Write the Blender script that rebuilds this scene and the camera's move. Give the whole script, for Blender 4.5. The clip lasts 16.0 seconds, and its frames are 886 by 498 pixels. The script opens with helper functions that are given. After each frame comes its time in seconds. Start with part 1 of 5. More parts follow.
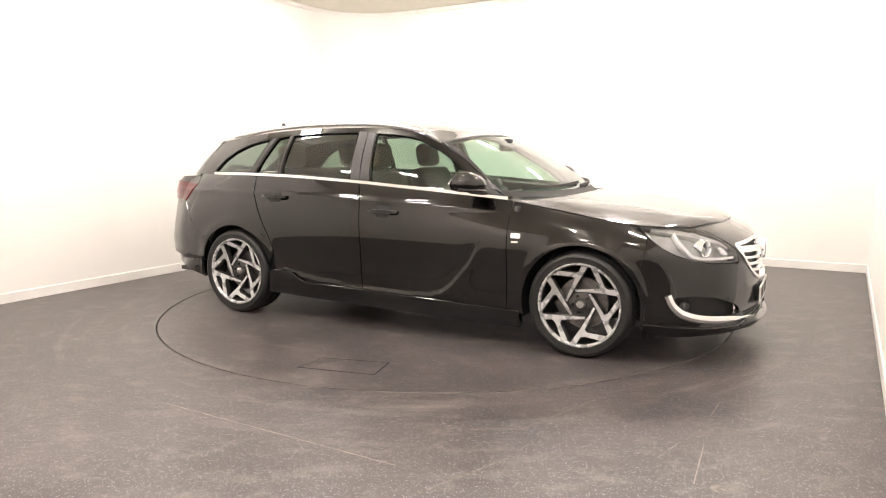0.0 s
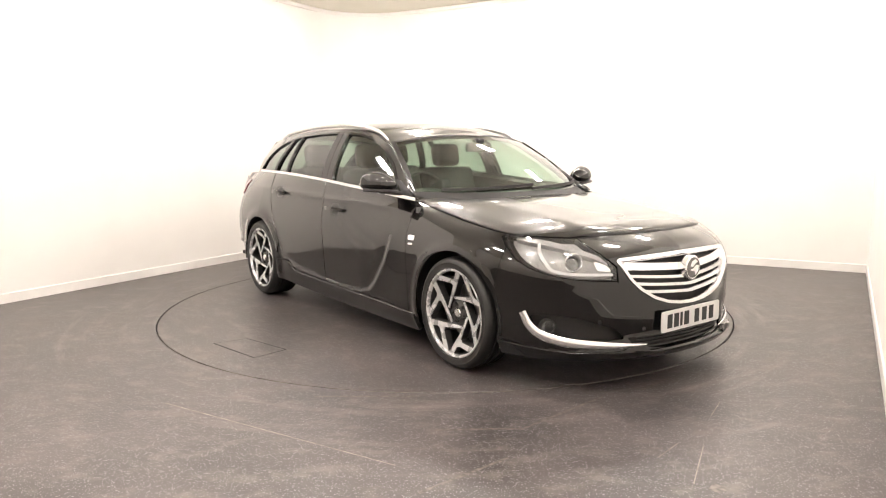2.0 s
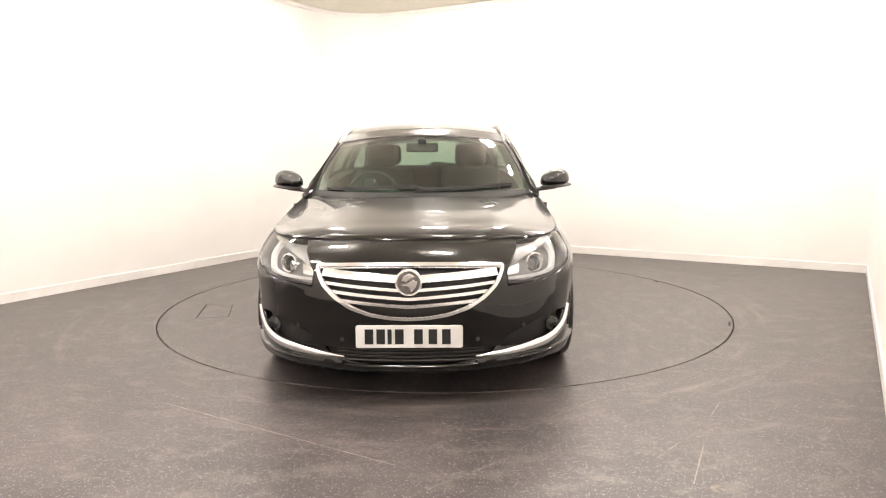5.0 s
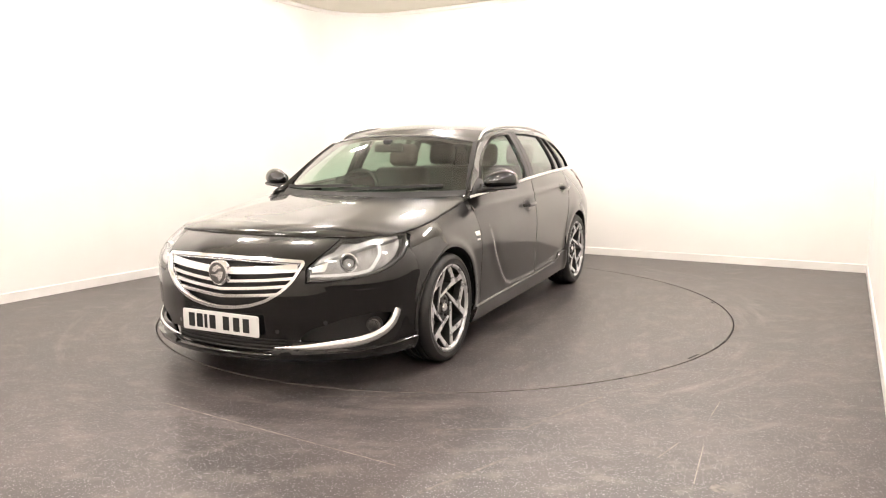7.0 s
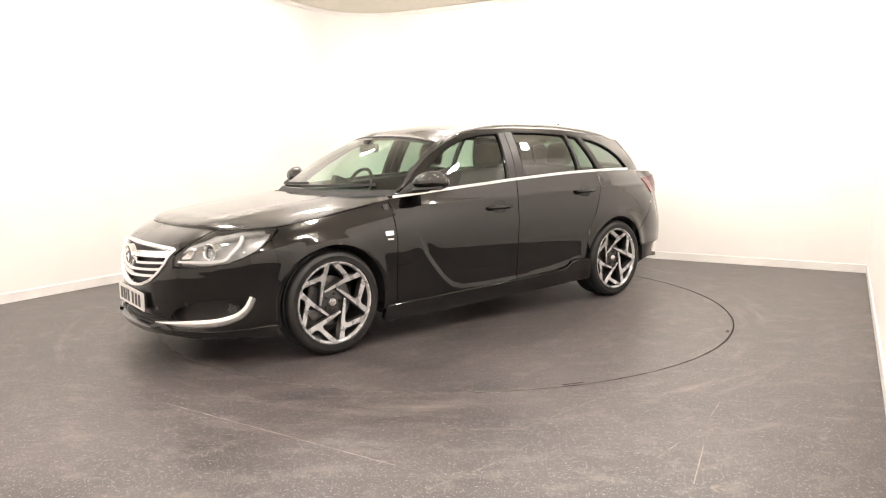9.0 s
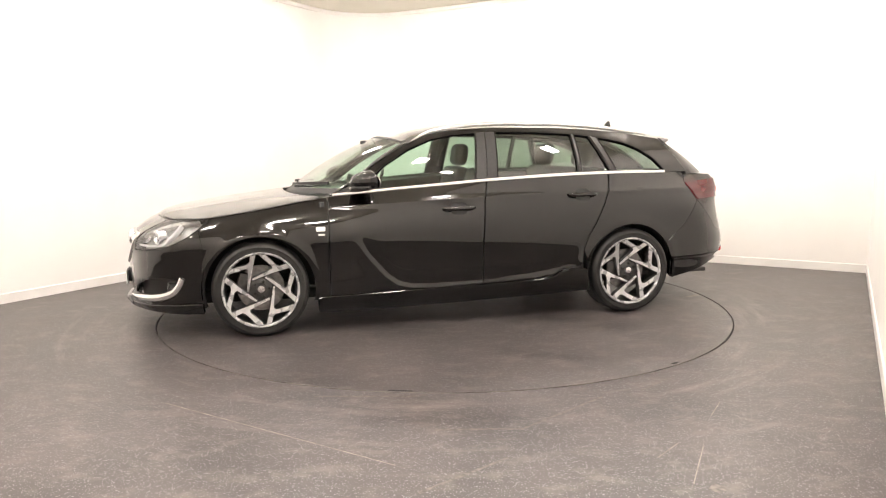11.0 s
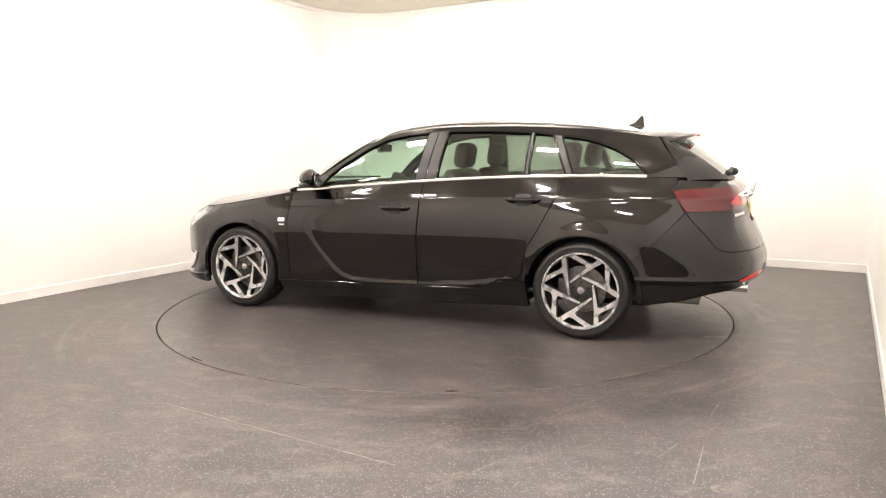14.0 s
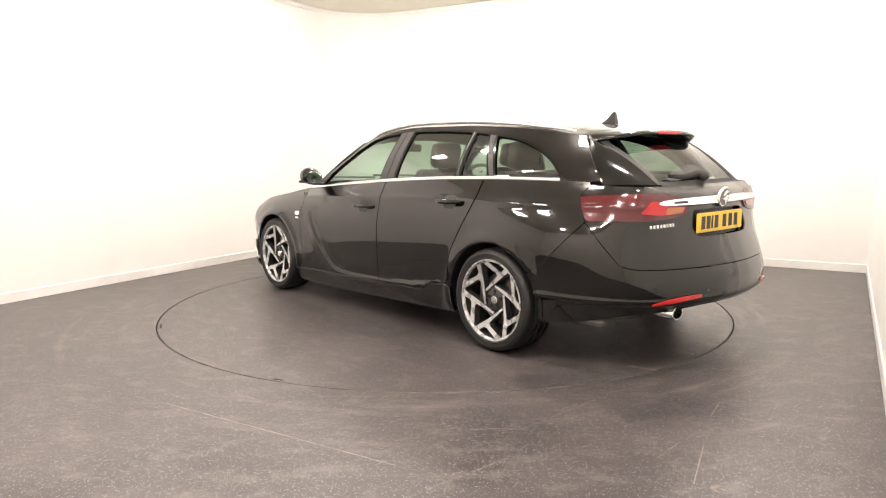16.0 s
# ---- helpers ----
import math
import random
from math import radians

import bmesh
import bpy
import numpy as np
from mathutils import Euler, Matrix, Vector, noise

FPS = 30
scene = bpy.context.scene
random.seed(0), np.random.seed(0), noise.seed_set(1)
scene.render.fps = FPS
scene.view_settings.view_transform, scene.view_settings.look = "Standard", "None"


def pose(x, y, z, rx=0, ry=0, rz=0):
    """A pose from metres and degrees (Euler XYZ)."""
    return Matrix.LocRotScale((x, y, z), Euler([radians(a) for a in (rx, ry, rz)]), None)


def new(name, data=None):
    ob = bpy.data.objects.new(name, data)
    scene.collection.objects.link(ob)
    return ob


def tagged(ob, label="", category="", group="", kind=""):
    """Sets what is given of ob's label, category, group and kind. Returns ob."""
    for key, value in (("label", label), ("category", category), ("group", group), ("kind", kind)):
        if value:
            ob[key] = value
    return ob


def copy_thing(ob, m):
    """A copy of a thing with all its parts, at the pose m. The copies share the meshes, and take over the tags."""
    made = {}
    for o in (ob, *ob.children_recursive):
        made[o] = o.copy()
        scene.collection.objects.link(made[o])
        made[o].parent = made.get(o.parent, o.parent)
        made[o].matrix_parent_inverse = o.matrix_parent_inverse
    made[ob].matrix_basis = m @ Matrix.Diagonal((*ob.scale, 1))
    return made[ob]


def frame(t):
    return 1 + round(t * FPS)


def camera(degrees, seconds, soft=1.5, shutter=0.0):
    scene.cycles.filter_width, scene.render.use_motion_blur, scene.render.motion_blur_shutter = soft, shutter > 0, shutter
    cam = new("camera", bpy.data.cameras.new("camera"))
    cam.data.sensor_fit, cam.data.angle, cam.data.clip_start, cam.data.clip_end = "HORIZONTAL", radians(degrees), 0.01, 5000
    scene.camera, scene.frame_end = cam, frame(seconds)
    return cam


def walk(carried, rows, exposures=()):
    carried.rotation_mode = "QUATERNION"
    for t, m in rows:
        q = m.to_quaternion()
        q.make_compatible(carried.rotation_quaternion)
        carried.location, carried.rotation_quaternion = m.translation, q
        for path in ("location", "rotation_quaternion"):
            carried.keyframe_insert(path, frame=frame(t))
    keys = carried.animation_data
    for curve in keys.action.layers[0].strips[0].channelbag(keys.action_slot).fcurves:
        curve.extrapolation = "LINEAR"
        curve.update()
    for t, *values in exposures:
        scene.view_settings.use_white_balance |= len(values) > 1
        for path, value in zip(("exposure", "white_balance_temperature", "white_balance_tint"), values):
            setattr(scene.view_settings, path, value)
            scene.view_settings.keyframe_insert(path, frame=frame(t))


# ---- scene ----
cam = camera(64.15, 16.0, soft=1.1)
EYE = Matrix.Translation((0, -5.736, 1.248)) @ Euler((0, 0, radians(0.116))).to_matrix().to_4x4() @ Euler((radians(82.01), 0, 0)).to_matrix().to_4x4() @ Euler((0, 0, radians(-0.35))).to_matrix().to_4x4()
walk(cam, [(0.0, EYE), (16.0, EYE)])

# ---------------------------------------------------------------- light
world = bpy.data.worlds.new("world")
world.use_nodes = True
world.node_tree.nodes["Background"].inputs[0].default_value = (0.9, 0.95, 1, 1)
world.node_tree.nodes["Background"].inputs[1].default_value = 0.02
scene.world = world
scene.view_settings.exposure = 0.0
LAMP_POWER = 184.0


# ---------------------------------------------------------------- materials
def material(name, colour, rough=0.5, metal=0.0, coat=0.0, emit=0.0, ior=1.5):
    m = bpy.data.materials.new(name)
    m.use_nodes = True
    b = m.node_tree.nodes["Principled BSDF"]
    b.inputs["Base Color"].default_value = (*colour, 1)
    b.inputs["Roughness"].default_value = rough
    b.inputs["Metallic"].default_value = metal
    b.inputs["Coat Weight"].default_value = coat
    b.inputs["Coat Roughness"].default_value = 0.03
    b.inputs["IOR"].default_value = ior
    if emit:
        b.inputs["Emission Color"].default_value = (*colour, 1)
        b.inputs["Emission Strength"].default_value = emit
    return m


def nodes_of(m):
    t = m.node_tree
    return t.nodes, t.links, t.nodes["Principled BSDF"]


def grained(m, scale, low, high, rough=None, bump=0.0, detail=6.0, space="Object"):
    """Mottled base colour between low and high, with optional roughness range and bump."""
    n, l, b = nodes_of(m)
    co = n.new("ShaderNodeTexCoord")
    tex = n.new("ShaderNodeTexNoise")
    tex.inputs["Scale"].default_value, tex.inputs["Detail"].default_value = scale, detail
    l.new(co.outputs[space], tex.inputs["Vector"])
    ramp = n.new("ShaderNodeValToRGB")
    ramp.color_ramp.elements[0].position, ramp.color_ramp.elements[1].position = 0.3, 0.7
    ramp.color_ramp.elements[0].color, ramp.color_ramp.elements[1].color = (*low, 1), (*high, 1)
    l.new(tex.outputs["Fac"], ramp.inputs["Fac"])
    l.new(ramp.outputs["Color"], b.inputs["Base Color"])
    if rough:
        r = n.new("ShaderNodeMapRange")
        r.inputs["To Min"].default_value, r.inputs["To Max"].default_value = rough
        l.new(tex.outputs["Fac"], r.inputs["Value"])
        l.new(r.outputs["Result"], b.inputs["Roughness"])
    if bump:
        bp = n.new("ShaderNodeBump")
        bp.inputs["Strength"].default_value, bp.inputs["Distance"].default_value = bump, 0.002
        l.new(tex.outputs["Fac"], bp.inputs["Height"])
        l.new(bp.outputs["Normal"], b.inputs["Normal"])
    return m


def floor_material(name):
    """Dark speckled vinyl with pale flecks, grey scuffs and swept dirt."""
    m = material(name, (0.1, 0.09, 0.085), 0.3, ior=1.52)
    n, l, b = nodes_of(m)
    co = n.new("ShaderNodeTexCoord")
    def tex(kind, scale, detail=3.0, stretch=None):
        t = n.new(kind)
        t.inputs["Scale"].default_value = scale
        if "Detail" in t.inputs:
            t.inputs["Detail"].default_value = detail
        src = co.outputs["Object"]
        if stretch:
            mp = n.new("ShaderNodeMapping")
            mp.inputs["Scale"].default_value, mp.inputs["Rotation"].default_value = stretch, (0, 0, -0.25)
            l.new(src, mp.inputs["Vector"])
            src = mp.outputs["Vector"]
        l.new(src, t.inputs["Vector"])
        return t
    def ramp(src, stops):
        r = n.new("ShaderNodeValToRGB")
        e = r.color_ramp.elements
        e[0].position, e[1].position = stops[0][0], stops[-1][0]
        e[0].color, e[1].color = (*[stops[0][1]] * 3, 1), (*[stops[-1][1]] * 3, 1)
        l.new(src, r.inputs["Fac"])
        return r.outputs["Color"]
    def mix(fac, a, c):
        x = n.new("ShaderNodeMix")
        x.data_type = "RGBA"
        for i, v in ((0, fac), (6, a), (7, c)):
            if isinstance(v, tuple):
                x.inputs[i].default_value = (*v, 1)
            else:
                l.new(v, x.inputs[i])
        return x.outputs[2]
    big = tex("ShaderNodeTexNoise", 1.9, 9)
    base = mix(ramp(big.outputs["Fac"], [(0.35, 0.0), (0.7, 1.0)]), (0.033, 0.027, 0.026), (0.076, 0.063, 0.060))
    fleck = tex("ShaderNodeTexVoronoi", 125, 0)
    flecks = ramp(fleck.outputs["Distance"], [(0.22, 1.0), (0.36, 0.0)])
    pick = tex("ShaderNodeTexNoise", 55, 1)
    chosen = n.new("ShaderNodeMath")
    chosen.operation = "MULTIPLY"
    l.new(flecks, chosen.inputs[0])
    l.new(ramp(pick.outputs["Fac"], [(0.42, 0.08), (0.60, 0.9)]), chosen.inputs[1])
    c1 = mix(chosen.outputs[0], base, (0.33, 0.32, 0.34))
    scuff = tex("ShaderNodeTexNoise", 5.0, 14, (1.0, 1.6, 1.0))
    scuff.inputs["Roughness"].default_value = 0.68
    c2 = mix(ramp(scuff.outputs["Fac"], [(0.51, 0.0), (0.68, 0.42)]), c1, (0.20, 0.17, 0.15))
    # rubbed streaks that run round the turntable's edge
    sep, ang, rad, com = n.new("ShaderNodeSeparateXYZ"), n.new("ShaderNodeMath"), n.new("ShaderNodeVectorMath"), n.new("ShaderNodeCombineXYZ")
    ang.operation, rad.operation = "ARCTAN2", "LENGTH"
    l.new(co.outputs["Object"], sep.inputs[0])
    l.new(sep.outputs["Y"], ang.inputs[0])
    l.new(sep.outputs["X"], ang.inputs[1])
    l.new(co.outputs["Object"], rad.inputs[0])
    slow = n.new("ShaderNodeMath")
    slow.operation = "MULTIPLY"
    slow.inputs[1].default_value = 0.30
    l.new(ang.outputs[0], slow.inputs[0])
    l.new(rad.outputs["Value"], com.inputs[0])
    l.new(slow.outputs[0], com.inputs[1])
    streak = n.new("ShaderNodeTexNoise")
    streak.inputs["Scale"].default_value, streak.inputs["Detail"].default_value, streak.inputs["Roughness"].default_value = 9.0, 12.0, 0.65
    l.new(com.outputs[0], streak.inputs["Vector"])
    band = n.new("ShaderNodeValToRGB")
    for k, (p, v) in enumerate(((0.60, 0.25), (0.70, 1.0), (0.80, 0.8), (1.0, 0.1))):
        e = band.color_ramp.elements[k] if k < 2 else band.color_ramp.elements.new(p)
        e.position, e.color = p, (v, v, v, 1)
    far = n.new("ShaderNodeMath")
    far.operation = "DIVIDE"
    far.inputs[1].default_value = 3.4
    l.new(rad.outputs["Value"], far.inputs[0])
    l.new(far.outputs[0], band.inputs["Fac"])
    both_ = n.new("ShaderNodeMath")
    both_.operation = "MULTIPLY"
    l.new(ramp(streak.outputs["Fac"], [(0.54, 0.0), (0.70, 0.38)]), both_.inputs[0])
    l.new(band.outputs["Color"], both_.inputs[1])
    c2 = mix(both_.outputs[0], c2, (0.27, 0.235, 0.21))
    l.new(c2, b.inputs["Base Color"])
    rr = n.new("ShaderNodeMapRange")
    rr.inputs["To Min"].default_value, rr.inputs["To Max"].default_value = 0.30, 0.48
    l.new(big.outputs["Fac"], rr.inputs["Value"])
    l.new(rr.outputs["Result"], b.inputs["Roughness"])
    bp = n.new("ShaderNodeBump")
    bp.inputs["Strength"].default_value, bp.inputs["Distance"].default_value = 0.15, 0.001
    fine = tex("ShaderNodeTexNoise", 140, 2)
    l.new(fine.outputs["Fac"], bp.inputs["Height"])
    l.new(bp.outputs["Normal"], b.inputs["Normal"])
    return m


def glass_material(name, tint, low=0.085, rise=4.5):
    """A thin pane: tinted see-through, with the gloss of both its faces growing towards grazing angles."""
    m = bpy.data.materials.new(name)
    m.use_nodes = True
    n, l = m.node_tree.nodes, m.node_tree.links
    n.remove(n["Principled BSDF"])
    tr, gl, mx, lw = n.new("ShaderNodeBsdfTransparent"), n.new("ShaderNodeBsdfGlossy"), n.new("ShaderNodeMixShader"), n.new("ShaderNodeLayerWeight")
    tr.inputs["Color"].default_value = (*tint, 1)
    gl.inputs["Roughness"].default_value = 0.02
    lw.inputs["Blend"].default_value = 0.5
    pw, ma = n.new("ShaderNodeMath"), n.new("ShaderNodeMath")
    pw.operation, ma.operation = "POWER", "MULTIPLY_ADD"
    pw.inputs[1].default_value, ma.inputs[1].default_value, ma.inputs[2].default_value = rise, 0.88, low
    l.new(lw.outputs["Facing"], pw.inputs[0])
    l.new(pw.outputs[0], ma.inputs[0])
    l.new(ma.outputs[0], mx.inputs["Fac"])
    l.new(tr.outputs["BSDF"], mx.inputs[1])
    l.new(gl.outputs["BSDF"], mx.inputs[2])
    l.new(mx.outputs["Shader"], n["Material Output"].inputs["Surface"])
    return m


WALL = grained(material("white wall paint", (0.84, 0.81, 0.77), 0.6), 1.2, (0.80, 0.775, 0.74), (0.86, 0.835, 0.80), bump=0.03)
TANWALL = grained(material("cream wall paint", (0.77, 0.73, 0.68), 0.6), 1.2, (0.75, 0.71, 0.655), (0.81, 0.77, 0.72), bump=0.03)
CEIL = grained(material("cream ceiling", (0.8, 0.77, 0.66), 0.8), 2.0, (0.83, 0.80, 0.70), (0.88, 0.85, 0.76), bump=0.05)
SKIRT = grained(material("white gloss skirting", (0.8, 0.78, 0.75), 0.35), 3.0, (0.74, 0.71, 0.68), (0.82, 0.8, 0.77))
FLOOR = floor_material("speckled dark vinyl")
DISC = floor_material("turntable vinyl")
EDGING = grained(material("worn metal edging", (0.3, 0.27, 0.24), 0.5, 0.3), 9, (0.02, 0.018, 0.016), (0.16, 0.14, 0.125))
GAP = material("dark gap", (0.012, 0.011, 0.01), 0.8)
TAPE = grained(material("worn pale mark", (0.4, 0.36, 0.31), 0.6), 25, (0.14, 0.12, 0.105), (0.34, 0.305, 0.27))
SCUFF = grained(material("rubbed vinyl", (0.12, 0.1, 0.09), 0.45), 45, (0.045, 0.037, 0.034), (0.19, 0.165, 0.145))
PAINT = material("black metallic car paint", (0.02, 0.016, 0.014), 0.36, 1.0, 1.0)
PAINT.node_tree.nodes["Principled BSDF"].inputs["Coat IOR"].default_value = 1.58
n_, l_, b_ = nodes_of(PAINT)
fl_ = n_.new("ShaderNodeTexNoise")
fl_.inputs["Scale"].default_value = 900
rp_ = n_.new("ShaderNodeValToRGB")
rp_.color_ramp.elements[0].color, rp_.color_ramp.elements[1].color = (0.0028, 0.0023, 0.0021, 1), (0.0095, 0.0079, 0.0073, 1)
rp_.color_ramp.elements[0].position, rp_.color_ramp.elements[1].position = 0.35, 0.8
l_.new(fl_.outputs["Fac"], rp_.inputs["Fac"])
l_.new(rp_.outputs["Color"], b_.inputs["Base Color"])
SATIN = grained(material("satin black trim", (0.03, 0.028, 0.027), 0.4), 60, (0.013, 0.012, 0.012), (0.024, 0.022, 0.021))
PLASTIC = grained(material("matt black plastic", (0.012, 0.011, 0.011), 0.6), 120, (0.009, 0.008, 0.008), (0.017, 0.016, 0.015), bump=0.1)
RUBBER = grained(material("tyre rubber", (0.02, 0.019, 0.018), 0.55), 40, (0.005, 0.0048, 0.0046), (0.011, 0.0104, 0.010), (0.38, 0.58), 0.1)
CHROME = grained(material("bright chrome", (0.88, 0.88, 0.89), 0.16, 1.0), 30, (0.85, 0.85, 0.86), (0.92, 0.92, 0.93))
SILVER = grained(material("satin silver", (0.72, 0.71, 0.70), 0.3, 1.0), 30, (0.66, 0.65, 0.64), (0.76, 0.75, 0.74))
ALLOY = grained(material("machined alloy", (0.75, 0.74, 0.73), 0.35, 0.45), 14, (0.42, 0.42, 0.425), (0.58, 0.58, 0.59), (0.20, 0.36))
GUNMETAL = grained(material("dark grey alloy paint", (0.06, 0.058, 0.057), 0.35, 0.6, 0.5), 30, (0.045, 0.043, 0.042), (0.07, 0.067, 0.065))
STEEL = grained(material("brake steel", (0.35, 0.34, 0.33), 0.4, 1.0), 40, (0.14, 0.135, 0.13), (0.24, 0.23, 0.225))
GLASS = glass_material("green tinted glass", (0.66, 0.82, 0.72))
SCREEN = glass_material("windscreen glass", (0.66, 0.82, 0.72), 0.11, 3.2)
PRIVACY = glass_material("darker green glass", (0.40, 0.50, 0.43), 0.12)
CLEAR = glass_material("clear lamp cover", (0.93, 0.94, 0.95))
LAMPWHITE = grained(material("white lamp guide", (0.8, 0.8, 0.8), 0.25), 20, (0.60, 0.60, 0.60), (0.70, 0.70, 0.70))
LAMPGREY = grained(material("grey lamp reflector", (0.45, 0.44, 0.43), 0.3, 0.3), 20, (0.24, 0.235, 0.23), (0.38, 0.37, 0.36))
RED = material("red lamp plastic", (0.42, 0.010, 0.014), 0.15, 0, 0.3)
DEEPRED = material("dark red lamp plastic", (0.075, 0.004, 0.007), 0.15, 0, 0.25)
BRIGHTRED = material("bright red reflector", (0.55, 0.02, 0.02), 0.2, 0, 0.8)
AMBER = material("amber lamp plastic", (0.35, 0.08, 0.02), 0.15, 0, 0.8)
PLATE_W = grained(material("white number plate", (0.72, 0.71, 0.70), 0.3), 9, (0.68, 0.67, 0.66), (0.75, 0.74, 0.73))
PLATE_Y = grained(material("yellow number plate", (0.75, 0.50, 0.03), 0.3), 9, (0.70, 0.47, 0.03), (0.78, 0.53, 0.04))
BLACKGLASS = grained(material("black gloss glass edge", (0.004, 0.004, 0.004), 0.06), 40, (0.003, 0.003, 0.003), (0.006, 0.006, 0.006))
INK = material("black plate bars and handle shade", (0.01, 0.01, 0.01), 0.4)
LEATHER = grained(material("dark leather", (0.05, 0.038, 0.03), 0.5), 60, (0.020, 0.016, 0.013), (0.040, 0.031, 0.025), bump=0.2)
TAN = grained(material("brown headrest leather", (0.16, 0.09, 0.05), 0.5), 60, (0.050, 0.030, 0.019), (0.085, 0.051, 0.032), bump=0.2)
TRIM = grained(material("grey cabin trim", (0.06, 0.055, 0.05), 0.7), 50, (0.045, 0.042, 0.038), (0.075, 0.07, 0.063), bump=0.1)
LINER = grained(material("beige headlining", (0.32, 0.29, 0.24), 0.9), 50, (0.28, 0.255, 0.21), (0.36, 0.33, 0.275))
GLOW = material("lamp diffuser", (1.0, 0.918, 0.862), 0.5, emit=LAMP_POWER)


# ---------------------------------------------------------------- building helpers
def part(name, bm, mat, parent=None, label="", smooth=True):
    me = bpy.data.meshes.new(name)
    bm.normal_update()
    bm.to_mesh(me)
    bm.free()
    me.materials.append(mat)
    if smooth:
        me.shade_smooth()
    ob = new(name, me)
    ob.parent = parent
    return tagged(ob, label)


def sharp(ob, degrees=35):
    ob.data.set_sharp_from_angle(angle=radians(degrees))
    return ob


def raw(name, verts, faces, mat, parent=None, label="", smooth=True, normals=None):
    me = bpy.data.meshes.new(name)
    me.from_pydata([tuple(v) for v in verts], [], faces)
    me.materials.append(mat)
    if smooth:
        me.shade_smooth()
    if normals is not None:
        me.normals_split_custom_set_from_vertices([tuple(v) for v in normals])
    me.validate()
    ob = new(name, me)
    ob.parent = parent
    return tagged(ob, label)


def box(bm, x0, x1, y0, y1, z0, z1, bevel=0.0, m=None):
    r = bmesh.ops.create_cube(bm, size=1)
    vs = r["verts"]
    for v in vs:
        v.co = Vector((x0 + (v.co.x + 0.5) * (x1 - x0), y0 + (v.co.y + 0.5) * (y1 - y0), z0 + (v.co.z + 0.5) * (z1 - z0)))
    if bevel:
        es = list({e for v in vs for e in v.link_edges})
        vs = list({v for f in bmesh.ops.bevel(bm, geom=es, offset=bevel, segments=3, affect="EDGES", profile=0.5)["faces"] for v in f.verts} | {v for v in vs if v.is_valid})
    if m is not None:
        bmesh.ops.transform(bm, matrix=m, verts=[v for v in vs if v.is_valid])
    return bm


def spline(xs, ys):
    """A smooth curve through the knots, without overshoot."""
    xs, ys = np.array(xs, float), np.array(ys, float)
    if xs[0] > xs[-1]:
        xs, ys = xs[::-1], ys[::-1]
    d = np.diff(ys) / np.diff(xs)
    m = np.zeros(len(xs))
    m[0], m[-1] = d[0], d[-1]
    for i in range(1, len(xs) - 1):
        if d[i - 1] * d[i] > 0:
            a, b = xs[i] - xs[i - 1], xs[i + 1] - xs[i]
            m[i] = 3 * (a + b) / ((2 * b + a) / d[i - 1] + (b + 2 * a) / d[i])
    def f(x):
        x = min(max(x, xs[0]), xs[-1])
        i = min(max(int(np.searchsorted(xs, x)) - 1, 0), len(xs) - 2)
        h = xs[i + 1] - xs[i]
        t = (x - xs[i]) / h
        return (ys[i] * (1 + 2 * t) + m[i] * h * t) * (1 - t) ** 2 + (ys[i + 1] * (3 - 2 * t) + m[i + 1] * h * (t - 1)) * t * t
    return f


def rounded(points, r=0.02, n=4):
    """A closed outline with its corners rounded."""
    out = []
    k = len(points)
    for i in range(k):
        p, a, b = (Vector(points[j % k]) for j in (i, i - 1, i + 1))
        ra = min(r, (a - p).length * 0.45, (b - p).length * 0.45)
        q0, q1 = p + (a - p).normalized() * ra, p + (b - p).normalized() * ra
        for j in range(n + 1):
            t = j / n
            out.append(tuple(q0 * (1 - t) ** 2 + p * 2 * t * (1 - t) + q1 * t * t))
    return out


def inside(poly, x, y):
    c = False
    j = len(poly) - 1
    for i in range(len(poly)):
        (xi, yi), (xj, yj) = poly[i], poly[j]
        if (yi > y) != (yj > y) and x < (xj - xi) * (y - yi) / (yj - yi) + xi:
            c = not c
        j = i
    return c


def dense(poly, step):
    out = []
    for i in range(len(poly)):
        a, b = Vector(poly[i]), Vector(poly[(i + 1) % len(poly)])
        n = max(1, math.ceil((b - a).length / step))
        out += [tuple(a + (b - a) * j / n) for j in range(n)]
    return out


def shrunk(poly, d):
    """The outline moved inwards by d."""
    area = sum(poly[i - 1][0] * poly[i][1] - poly[i][0] * poly[i - 1][1] for i in range(len(poly)))
    s = 1 if area > 0 else -1
    out = []
    for i in range(len(poly)):
        a, p, b = Vector(poly[i - 1]), Vector(poly[i]), Vector(poly[(i + 1) % len(poly)])
        e, f = (p - a), (b - p)
        if e.length < 1e-6 or f.length < 1e-6:
            out.append(tuple(p))
            continue
        n0, n1 = Vector((-e.y, e.x)).normalized() * s, Vector((-f.y, f.x)).normalized() * s
        n = n0 + n1
        k = min(1.0 / max(n.length_squared / 2, 0.3), 2)
        out.append(tuple(p + n * d * k))
    return out


